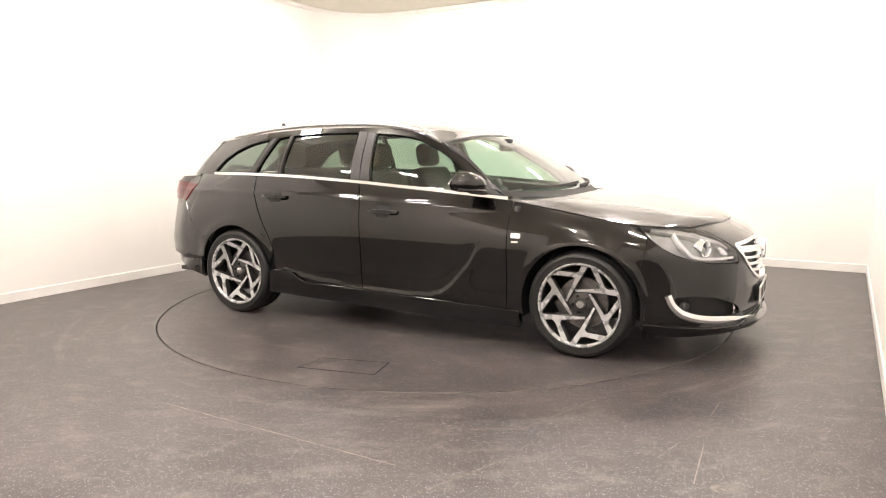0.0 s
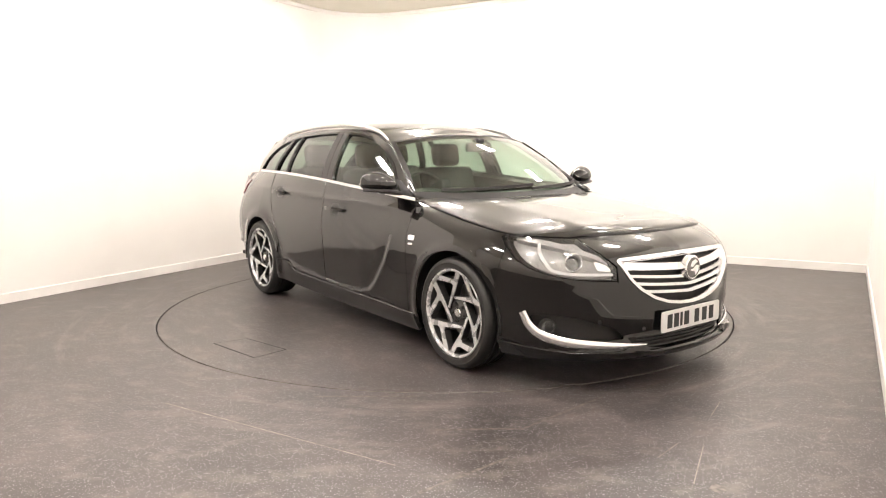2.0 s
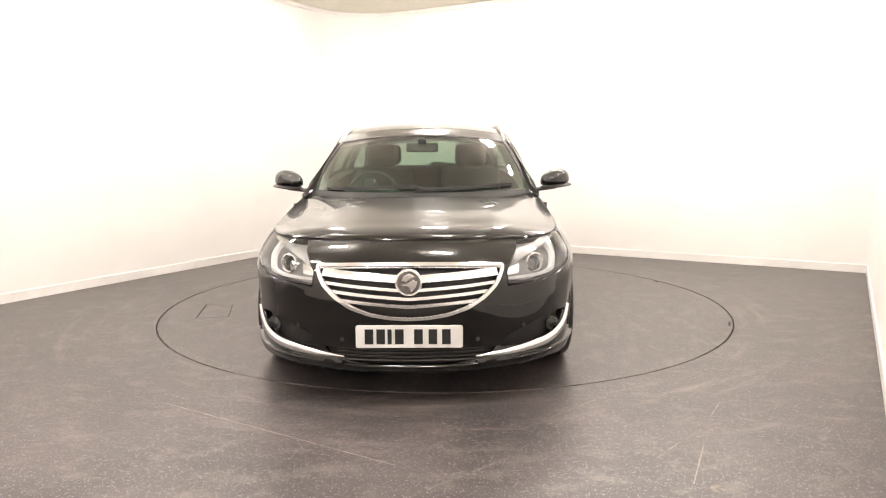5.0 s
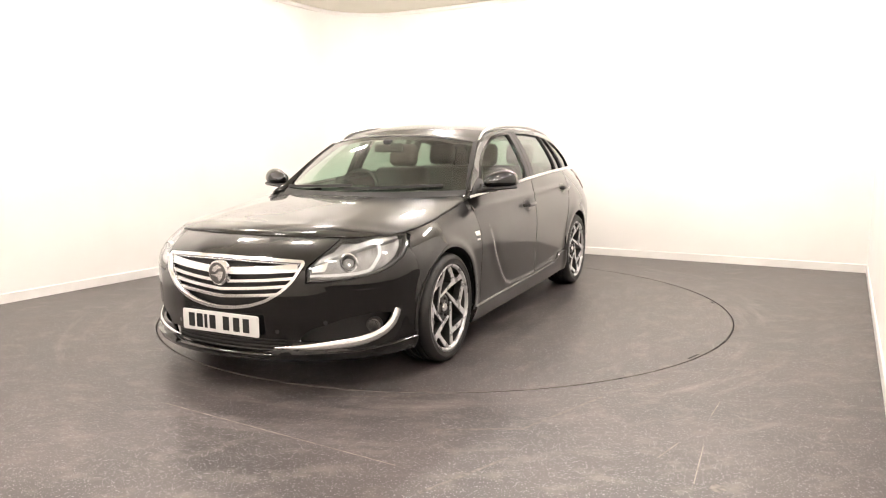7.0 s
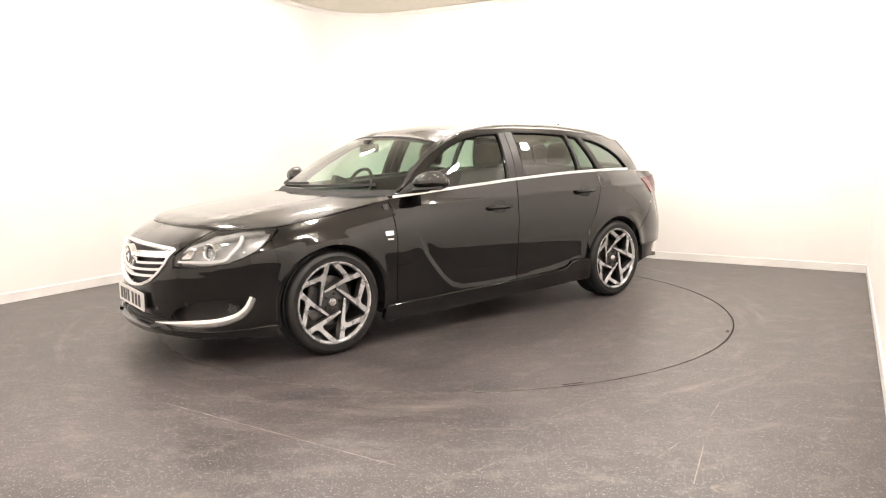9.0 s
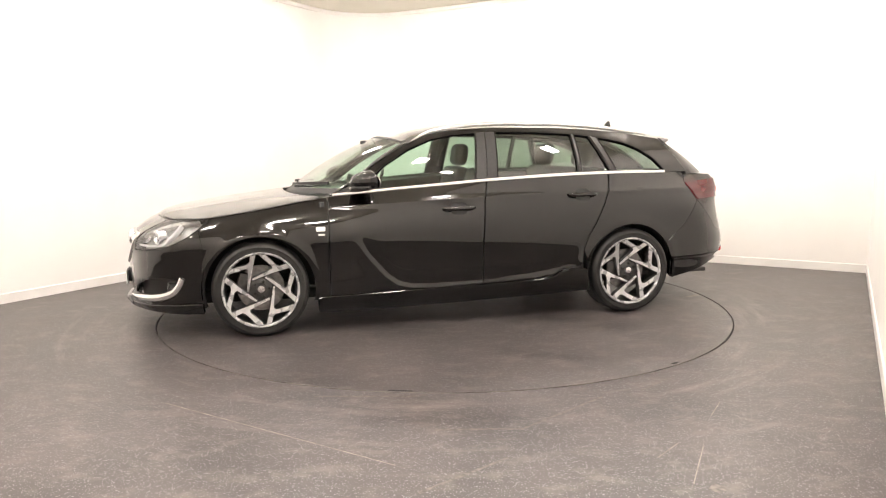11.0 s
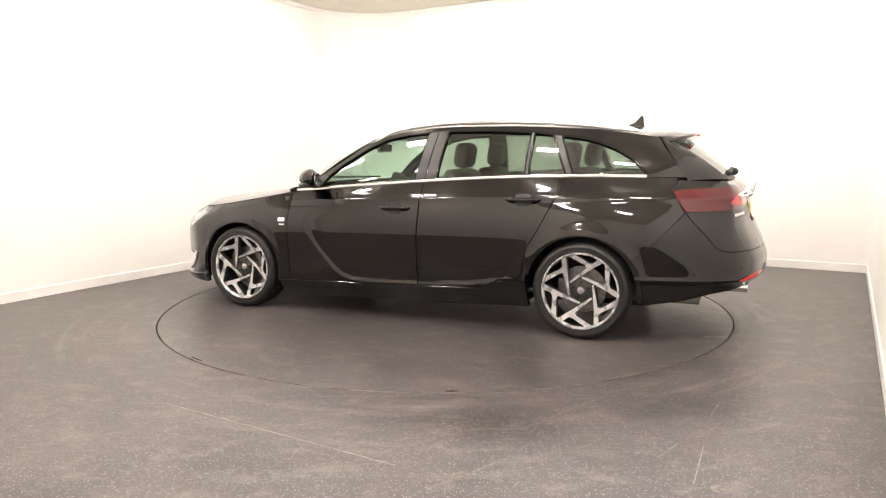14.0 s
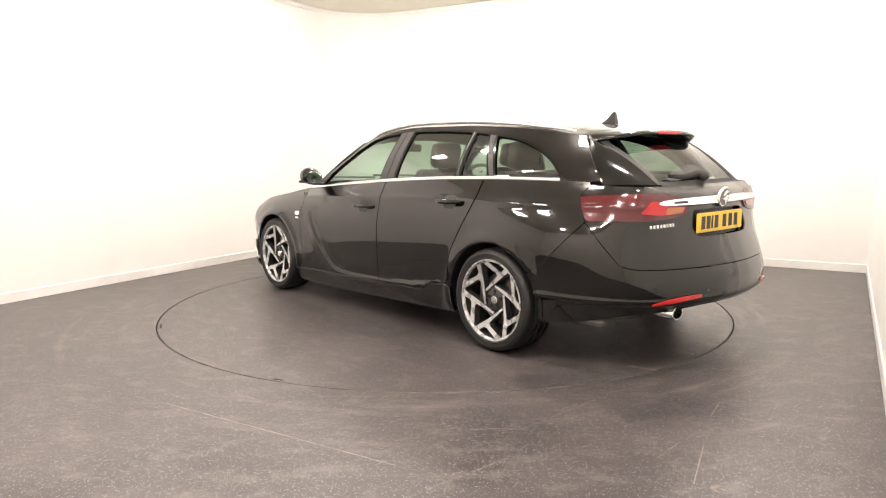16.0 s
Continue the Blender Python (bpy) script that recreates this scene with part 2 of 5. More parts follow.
def sheet(name, outline, f, mat, parent, step=0.03, holes=(), lip=0.012, gap=0.0016, label="", flip=False, side=1):
    """A panel: the outline in the surface's own plane, less its holes, laid onto the surface f, with a turned-in lip round every edge."""
    from mathutils.geometry import delaunay_2d_cdt
    outline = dense(shrunk(outline, gap) if gap else outline, step)
    rings = [outline] + [dense(h, step) for h in holes]
    pts, edges = [], []
    for r in rings:
        k = len(pts)
        pts += [Vector(p) for p in r]
        edges += [(k + i, k + (i + 1) % len(r)) for i in range(len(r))]
    border = np.array([tuple(p) for p in pts])
    x0, y0 = border.min(0)
    x1, y1 = border.max(0)
    row = 0
    y = y0 + step * 0.5
    while y < y1:
        x = x0 + (step * 0.5 if row % 2 else 0.0)
        while x < x1:
            if np.min((border[:, 0] - x) ** 2 + (border[:, 1] - y) ** 2) > (0.55 * step) ** 2 and inside(outline, x, y) and not any(inside(h, x, y) for h in rings[1:]):
                pts.append(Vector((x, y)))
            x += step
        y += step * 0.866
        row += 1
    vs, _, fs, *_ = delaunay_2d_cdt(pts, edges, [], 0, 1e-6)
    tris = []
    for t in fs:
        cx, cy = sum(vs[i].x for i in t) / 3, sum(vs[i].y for i in t) / 3
        if inside(outline, cx, cy) and not any(inside(h, cx, cy) for h in rings[1:]):
            tris.append(tuple(t))
    e = 0.004
    P, N = [], []
    for v in vs:
        c = Vector(f(v.x, v.y))
        du, dv = Vector(f(v.x + e, v.y)) - Vector(f(v.x - e, v.y)), Vector(f(v.x, v.y + e)) - Vector(f(v.x, v.y - e))
        nrm = du.cross(dv).normalized()
        P.append(c)
        N.append(nrm if not flip else -nrm)
    faces = [t if not flip else t[::-1] for t in tris]
    count = {}
    for t in faces:
        for i in range(3):
            a, b = t[i], t[(i + 1) % 3]
            count[(a, b)] = 1
    k = 0
    if lip:
        rim = [ab for ab in count if ab[::-1] not in count]
        for a, b in rim:
            k = len(P)
            P += [P[a], P[b], P[b] - N[b] * lip, P[a] - N[a] * lip]
            nn = (P[b] - P[a]).cross(N[a])
            nn = nn.normalized() if nn.length > 1e-9 else N[a]
            soft_a, soft_b = (nn + N[a] * 0.8).normalized(), (nn + N[b] * 0.8).normalized()
            N += [soft_a, soft_b, nn, nn]
            faces.append((k + 1, k, k + 3, k + 2))
    return raw(name, P, faces, mat, parent, label, True, N)


def sweep(name, path, section, mat, parent, up=Vector((0, 0, 1)), label="", scale=None, ups=None):
    """A closed section (across, up) carried along a path."""
    path = [Vector(p) for p in path]
    P, F = [], []
    m = len(section)
    for i, p in enumerate(path):
        d = (path[min(i + 1, len(path) - 1)] - path[max(i - 1, 0)]).normalized()
        u = Vector(ups[i]) if ups else up
        a = d.cross(u).normalized()
        w = a.cross(d).normalized()
        k = scale(i / (len(path) - 1)) if scale else 1
        P += [p + a * (s * k) + w * (h * k) for s, h in section]
    for i in range(len(path) - 1):
        F += [(i * m + j, i * m + (j + 1) % m, (i + 1) * m + (j + 1) % m, (i + 1) * m + j) for j in range(m)]
    F += [tuple(range(m))[::-1], tuple(range((len(path) - 1) * m, len(path) * m))]
    return sharp(raw(name, P, F, mat, parent, label), 40)


def ring_section(w, h, n=10):
    return [(w * math.cos(2 * math.pi * i / n), h * math.sin(2 * math.pi * i / n)) for i in range(n)]


def lathe(name, profile, mat, parent, n=48, label="", at=(0, 0, 0)):
    """A profile of (radius, along y) turned about the y axis."""
    P, F = [], []
    k = len(profile)
    for i in range(n):
        a = 2 * math.pi * i / n
        P += [(at[0] + r * math.cos(a), at[1] + y, at[2] + r * math.sin(a)) for r, y in profile]
    for i in range(n):
        for j in range(k - 1):
            F.append((i * k + j, i * k + j + 1, (i + 1) % n * k + j + 1, (i + 1) % n * k + j))
    return sharp(raw(name, P, F, mat, parent, label), 40)


def extruded(name, outline, f, depth, mat, parent, label="", bevel=0.0):
    """A flat outline (u, v) placed by f(u, v, w) and given a depth along w, with a chamfered face."""
    n = len(outline)
    inner = shrunk(outline, bevel) if bevel else outline
    P = [f(u, v, 0) for u, v in outline] + [f(u, v, depth - bevel) for u, v in outline] + [f(u, v, depth) for u, v in inner]
    F = [tuple(range(n))[::-1], tuple(range(2 * n, 3 * n))]
    for k in (0, n):
        F += [(k + i, k + (i + 1) % n, k + n + (i + 1) % n, k + n + i) for i in range(n)]
    ob = raw(name, P, F, mat, parent, label, True)
    bm = bmesh.new()
    bm.from_mesh(ob.data)
    bmesh.ops.recalc_face_normals(bm, faces=bm.faces)
    bm.to_mesh(ob.data)
    bm.free()
    return sharp(ob, 30)


# ---------------------------------------------------------------- the room
TURN = radians(-29.5)
U, V = Vector((math.cos(TURN), math.sin(TURN), 0)), Vector((-math.sin(TURN), math.cos(TURN), 0))
U0, U1, V0, V1, HIGH = -3.22, 3.07, -5.6, 3.17, 3.06
CORNER = 0.8
DISC_R = 2.22


def at(u, v, z=0.0):
    return U * u + V * v + Vector((0, 0, z))


def room_line(inset=0.0):
    """The wall line seen from above, with the far corner rounded."""
    a, b, c, d = U0 + inset, U1 - inset, V0 + inset, V1 - inset
    r = CORNER - inset
    line = [(b, c), (b, d)]
    line += [(a + r - r * math.sin(t * math.pi / 40), d - r + r * math.cos(t * math.pi / 40)) for t in range(21)]
    return line + [(a, c)]


def wall(name, line, thick, z0, z1, mat, label, category="wall", bevel=0.0):
    """An upright slab along a line; thickness to the line's right side."""
    pts = [at(*q) for q in line]
    bm = bmesh.new()
    rows = []
    for i, p in enumerate(pts):
        d = (pts[min(i + 1, len(pts) - 1)] - pts[max(i - 1, 0)]).normalized()
        o = Vector((d.y, -d.x, 0)) * thick
        rows.append([bm.verts.new(q) for q in (p + Vector((0, 0, z0)), p + Vector((0, 0, z1 - bevel)), p + o * (0.5 if bevel else 0) + Vector((0, 0, z1)), p + o + Vector((0, 0, z1)), p + o + Vector((0, 0, z0)))])
    for a, b in zip(rows, rows[1:]):
        for j in range(5):
            bm.faces.new((a[j], b[j], b[(j + 1) % 5], a[(j + 1) % 5]))
    bm.faces.new(rows[0])
    bm.faces.new(rows[-1][::-1])
    bmesh.ops.recalc_face_normals(bm, faces=bm.faces)
    return tagged(sharp(part(name, bm, mat)), label, category, kind="structure")


line = room_line()
wall("wall_right", [line[0], line[1]], 0.12, 0, HIGH, WALL, "white painted studio wall close beside the turntable")
wall("wall_back", line[1:], 0.12, 0, HIGH, WALL, "white painted wall with a rounded corner behind the car")
# the front wall is never in view; its tone feeds the car's reflections
wall("wall_front", [(U0, V0), (U1, V0)], 0.12, 0, HIGH, TANWALL, "unseen cream wall that stands in for what the car reflects")
sk = room_line(0.012)
wall("baseboard_right", [(sk[0][0], sk[0][1]), (sk[1][0], sk[1][1])], 0.012, 0, 0.085, SKIRT, "low white skirting along the studio wall", "skirting", 0.006)
wall("baseboard_back", sk[1:], 0.012, 0, 0.085, SKIRT, "low white skirting below the rounded wall", "skirting", 0.006)
tr = room_line(0.02)
wall("trim_ceiling", tr[1:], 0.02, HIGH - 0.05, HIGH, SKIRT, "narrow white moulding under the ceiling", "moulding", 0.006)


def floor_mesh():
    """The floor up to the walls, with a round opening for the turntable."""
    bm = bmesh.new()
    n = 180
    ringv = [bm.verts.new((DISC_R * math.cos(2 * math.pi * i / n), DISC_R * math.sin(2 * math.pi * i / n), 0)) for i in range(n)]
    low = [bm.verts.new(v.co - Vector((0, 0, 0.05))) for v in ringv]
    outer = []
    for i in range(n):
        a = 2 * math.pi * i / n
        d = Vector((math.cos(a), math.sin(a), 0))
        du, dv = d.dot(U), d.dot(V)
        t = min((U1 + 0.1) / du if du > 1e-6 else 1e9, (U0 - 0.1) / du if du < -1e-6 else 1e9, (V1 + 0.1) / dv if dv > 1e-6 else 1e9, (V0 - 0.1) / dv if dv < -1e-6 else 1e9)
        outer.append(bm.verts.new(d * t))
    for i in range(n):
        j = (i + 1) % n
        bm.faces.new((ringv[i], outer[i], outer[j], ringv[j]))
        bm.faces.new((low[i], ringv[i], ringv[j], low[j]))
    corners = [bm.verts.new(at(u, v)) for u in (U0 - 0.1, U1 + 0.1) for v in (V0 - 0.1, V1 + 0.1)]
    for c in corners:
        best = sorted(range(n), key=lambda i: (outer[i].co - c.co).length)
        i = best[0]
        for a, b in ((i - 1, i), (i, (i + 1) % n)):
            va, vb = outer[a].co, outer[b].co
            if abs((vb - va).cross(c.co - va).z) > 1e-4 and (abs((va - c.co).dot(U)) < 1e-3 or abs((va - c.co).dot(V)) < 1e-3) and (abs((vb - c.co).dot(U)) < 1e-3 or abs((vb - c.co).dot(V)) < 1e-3):
                try:
                    bm.faces.new((outer[a], c, outer[b]))
                except ValueError:
                    pass
    return bm


tagged(part("floor", floor_mesh(), FLOOR, smooth=False), "dark speckled vinyl floor with pale scuffs and swept dirt", "floor", kind="structure")
bm = bmesh.new()
bmesh.ops.create_circle(bm, cap_ends=True, radius=DISC_R + 0.3, segments=90, matrix=Matrix.Translation((0, 0, -0.05)))
tagged(part("floor_pit", bm, GAP, smooth=False), "dark pit below the edge of the turntable", "pit", kind="structure")


def ceiling():
    bm = bmesh.new()
    # plain tiles with a shallow recessed joint every 0.6 m
    us = [U0 - 0.1]
    u = -2.9
    while u < U1:
        us += [u - 0.006, u + 0.006]
        u += 0.6
    us.append(U1 + 0.1)
    vs = [V0 - 0.1]
    v = -5.3
    while v < V1:
        vs += [v - 0.006, v + 0.006]
        v += 0.6
    vs.append(V1 + 0.1)
    for i in range(len(us) - 1):
        for j in range(len(vs) - 1):
            joint = i % 2 or j % 2
            z = HIGH + (0.006 if joint else 0.0)
            q = [bm.verts.new(at(a, b, z)) for a, b in ((us[i], vs[j]), (us[i], vs[j + 1]), (us[i + 1], vs[j + 1]), (us[i + 1], vs[j]))]
            bm.faces.new(q)
    box(bm, -9, 9, -9, 9, HIGH + 0.02, HIGH + 0.1, m=Matrix.Rotation(TURN, 4, "Z"))
    return bm


tagged(part("ceiling", ceiling(), CEIL, smooth=False), "cream tiled ceiling over the turntable", "ceiling", kind="structure")


def ceiling_light(u, v, along):
    lamp = new("ceiling_light")
    lamp.matrix_world = Matrix.Translation(at(u, v, HIGH)) @ Matrix.Rotation(TURN + (math.pi / 2 if along else 0), 4, "Z")
    bm = bmesh.new()
    box(bm, -0.17, 0.17, -0.085, 0.085, -0.03, 0.0, 0.006)
    sharp(part("frame", bm, SKIRT, lamp))
    bm = bmesh.new()
    box(bm, -0.15, 0.15, -0.065, 0.065, -0.075, -0.026, 0.012)
    part("diffuser", bm, GLOW, lamp, "glowing white diffuser")
    return tagged(lamp, "small white ceiling light with a glowing diffuser", "ceiling light", "lights on the ceiling")


first = ceiling_light(-1.2, -4.7, False)
spots = [(1.0, -4.7), (-1.0, -3.0), (0.9, -3.0), (-0.9, -1.3), (0.9, -1.3)]
# rows along the side and back walls are added, to brighten walls and floor
spots += [(2.15, v) for v in (-3.6, -1.7, 0.1, 1.6)]
spots += [(-2.2, v) for v in (-3.4, -1.2, 0.9)]
spots += [(u, 1.75) for u in (-1.1, 0.1, 1.2)]
for u, v in spots:
    copy_thing(first, Matrix.Translation(at(u, v, HIGH)) @ Matrix.Rotation(TURN, 4, "Z"))

# marks on the floor
def floor_mark(name, pts, width, label, category="floor mark", z=0.0006, parent=None, mat=None):
    """A thin worn line or patch along the points."""
    P, F = [], []
    pts = [Vector((*q, 0)) for q in pts]
    rnd = random.Random(len(pts) + int(width * 1e4))
    for i, q in enumerate(pts):
        d = (pts[min(i + 1, len(pts) - 1)] - pts[max(i - 1, 0)]).normalized()
        o = Vector((-d.y, d.x, 0)) * width * rnd.uniform(0.35, 0.65)
        P += [q - o + Vector((0, 0, z)), q + o + Vector((0, 0, z))]
    F = [(2 * i, 2 * i + 2, 2 * i + 3, 2 * i + 1)[::-1] for i in range(len(pts) - 1)]
    ob = raw(name, P, F, mat or TAPE, parent, "" if parent else label, False)
    return ob if parent else tagged(ob, label, category, kind="structure")


def between(a, b, n=8):
    return [(a[0] + (b[0] - a[0]) * i / n, a[1] + (b[1] - a[1]) * i / n) for i in range(n + 1)]


floor_mark("floor_scratch", between((-1.40, -2.34), (-0.2, -3.06), 28), 0.0065, "long thin pale scratch across the vinyl floor")
floor_mark("floor_scratch", between((0.867, -2.998), (0.993, -2.859), 14), 0.0045, "short pale scratch on the vinyl floor")
floor_mark("floor_scratch", between((0.931, -3.23), (1.091, -2.889), 14), 0.0045, "thin pale scratch on the vinyl floor")
floor_mark("floor_scratch", between((1.25, -2.55), (1.362, -2.366), 14), 0.0045, "faint pale scratch on the vinyl floor")
floor_mark("floor_patch", between((0.985, -3.29), (1.03, -3.245), 3), 0.05, "small worn pale patch on the vinyl floor", mat=SCUFF)

# ---------------------------------------------------------------- the turntable
turntable = new("turntable")
bm = bmesh.new()
n = 180
top = [bm.verts.new(((DISC_R - 0.012) * math.cos(2 * math.pi * i / n), (DISC_R - 0.012) * math.sin(2 * math.pi * i / n), 0)) for i in range(n)]
low = [bm.verts.new(v.co - Vector((0, 0, 0.048))) for v in top]
bm.faces.new(top)
for i in range(n):
    bm.faces.new((low[i], low[(i + 1) % n], top[(i + 1) % n], top[i]))
part("disc", bm, DISC, turntable, smooth=False)
bm = bmesh.new()
loops = [[bm.verts.new((r * math.cos(2 * math.pi * i / n), r * math.sin(2 * math.pi * i / n), z)) for i in range(n)] for r, z in ((DISC_R - 0.0125, 0.0006), (DISC_R - 0.0115, 0.0006), (DISC_R - 0.009, -0.003), (DISC_R - 0.009, -0.03))]
for lo, hi in zip(loops, loops[1:]):
    for i in range(n):
        bm.faces.new((lo[i], hi[i], hi[(i + 1) % n], lo[(i + 1) % n]))
part("disc_edge", bm, EDGING, turntable, "pale worn edging of the turntable", smooth=False)
OX, OY = 0.092, -0.150
h = [(x + OX, y + OY) for x, y in ((-0.02, -1.805), (0.455, -1.722), (0.405, -1.491), (0.0, -1.585))]
floor_mark("hatch_edge", between(h[0], h[1]), 0.011, "", parent=turntable, mat=GAP)
floor_mark("hatch_edge", between(h[1], h[2]), 0.009, "", parent=turntable, mat=GAP)
floor_mark("hatch_edge", between(h[3], h[2]), 0.007, "", parent=turntable, mat=GAP)
floor_mark("hatch_edge", between(h[0], h[3]), 0.005, "", parent=turntable, mat=GAP)
tagged(turntable, "round speckled vinyl turntable flush with the floor", "turntable")

for pts, wide in (((-0.10, -3.29), (0.26, -2.99)), 0.016), (((-0.05, -2.70), (0.34, -2.69)), 0.02), (((-0.67, -2.255), (-0.14, -2.262)), 0.018), (((0.34, -2.70), (0.80, -2.28)), 0.014), (((1.02, -2.19), (1.23, -1.99)), 0.012):
    floor_mark("floor_scuff", between(*pts, 30), wide, "broad faint scuff rubbed into the vinyl floor", mat=SCUFF)
for pts, wide, mat in ((((-0.915, 1.985), (-0.855, 2.012)), 0.016, GAP), (((0.71, 2.07), (0.83, 2.025)), 0.014, GAP), (((-2.03, 0.37), (-2.18, 0.315)), 0.035, TAPE)):
    floor_mark("edge_mark", between(*pts, 6), wide, "", parent=turntable, mat=mat)

# ---------------------------------------------------------------- the car's surfaces
# x forward, y to the car's left, z up; origin midway between the axles, on the ground
WB, HUB = 1.3685, 0.324
OFF = Vector((OX, OY, 0))
car = new("car")
tagged(car, "black metallic estate car with chrome trim and twisted-spoke alloy wheels", "car")

plan = [(2.305, 0), (2.298, 0.12), (2.283, 0.25), (2.25, 0.38), (2.195, 0.52), (2.135, 0.62), (2.06, 0.71), (1.97, 0.785), (1.874, 0.843), (1.76, 0.878), (1.6, 0.9), (1.3685, 0.912), (0.9, 0.912), (0.4, 0.908), (0, 0.908),
        (-0.5, 0.908), (-1.0, 0.908), (-1.3685, 0.906), (-1.6, 0.896), (-1.8, 0.878), (-2.0, 0.840), (-2.187, 0.757), (-2.33, 0.642), (-2.425, 0.482), (-2.475, 0.29), (-2.497, 0.13), (-2.503, 0)]
cum = [0.0]
for a_, b_ in zip(plan, plan[1:]):
    cum.append(cum[-1] + math.dist(a_, b_))
PX, PY = spline(cum, [q[0] for q in plan]), spline(cum[:18], [q[1] for q in plan[:18]])
PY2 = spline(cum[17:], [q[1] for q in plan[17:]])
S_END = cum[-1]


def nominal(s):
    return (PX(s), PY(s) if s <= cum[17] else PY2(s))


TAB_S = np.linspace(0, S_END, 1200)
TAB = np.array([nominal(s) for s in TAB_S])
d_ = np.gradient(TAB, TAB_S, axis=0)
# smooth the direction of the outline, so that reflections run evenly
ker = np.hanning(61)
ker /= ker.sum()
pad = np.vstack([d_[60:0:-1] * [-1, 1], d_, d_[-2:-62:-1] * [-1, 1]])
pad[:60, :] = d_[60:0:-1] * [1, 1]
pad[:60, 0] *= -1
d_ = np.stack([np.convolve(pad[:, k], ker, "same")[60:-60] for k in (0, 1)], 1)
d_ /= np.linalg.norm(d_, axis=1)[:, None]
NX, NY = -d_[:, 1] * -1, -d_[:, 0]


def along(table, s):
    k = s / S_END * 1199
    i = min(max(int(k), 0), 1198)
    return table[i] + (table[i + 1] - table[i]) * (k - i)


belt_z = spline([-2.1, -1.75, -1.4, -1.0, -0.2, 0.0, 0.4, 0.9], [1.062, 1.064, 1.066, 1.060, 1.021, 1.006, 0.976, 0.934])
belt_y = spline([-2.1, -1.9, -1.75, -1.4, -1.0, -0.5, 0.0, 0.5, 0.9], [0.575, 0.662, 0.702, 0.770, 0.815, 0.835, 0.836, 0.824, 0.795])
side_low = spline([0.12, 0.16, 0.22, 0.252, 0.275, 0.33, 0.45, 0.6, 0.72], [-0.080, -0.056, -0.032, -0.023, -0.020, -0.017, -0.012, -0.003, 0.0])
front_low = spline([0.10, 0.155, 0.185, 0.215, 0.245, 0.3, 0.4, 0.5, 0.56], [-0.10, -0.03, 0.0, 0.012, 0.0, -0.006, 0.0, 0.0, -0.003])
rear_low = spline([0.15, 0.22, 0.30, 0.36, 0.42, 0.5, 0.62, 0.75, 0.88, 1.0, 1.05], [-0.20, -0.13, -0.085, -0.065, -0.008, 0.0, -0.035, -0.090, -0.126, -0.165, -0.250])


def s_at(x):
    return float(np.interp(-x, -TAB[:, 0], TAB_S))


# the upper edge of the front end: (s, height, how far it lies inside the outline)
edge = [(0.0, 0.795, -0.215), (0.25, 0.793, -0.213), (0.5, 0.79, -0.205), (0.66, 0.788, -0.19), (s_at(2.06), 0.79, -0.165), (s_at(1.9), 0.797, -0.135), (s_at(1.75), 0.803, -0.108), (s_at(1.6), 0.82, -0.095), (s_at(1.4), 0.848, -0.098), (s_at(1.15), 0.89, -0.105), (s_at(0.9), 0.934, -0.117)]
edge_z, edge_o = spline([e[0] for e in edge], [e[1] for e in edge]), spline([e[0] for e in edge], [e[2] for e in edge])
S_DOOR = s_at(0.9)
blade = [(0.74, 0.72), (0.70, 0.63), (0.65, 0.54), (0.576, 0.455), (0.51, 0.38), (0.435, 0.325), (0.34, 0.298), (0.2, 0.290), (0.0, 0.292), (-0.3, 0.305), (-0.6, 0.33), (-0.85, 0.37)]


def blade_at(x, z):
    """Distance to the fold in the doors, positive below and in front of it."""
    best, sign = 9.0, 1
    for (ax, az), (bx, bz) in zip(blade, blade[1:]):
        dx, dz = bx - ax, bz - az
        t = max(0, min(1, ((x - ax) * dx + (z - az) * dz) / (dx * dx + dz * dz)))
        d = math.hypot(x - ax - t * dx, z - az - t * dz)
        if d < best:
            best, sign = d, (1 if dx * (z - az) - dz * (x - ax) > 0 else -1)
    return best * sign


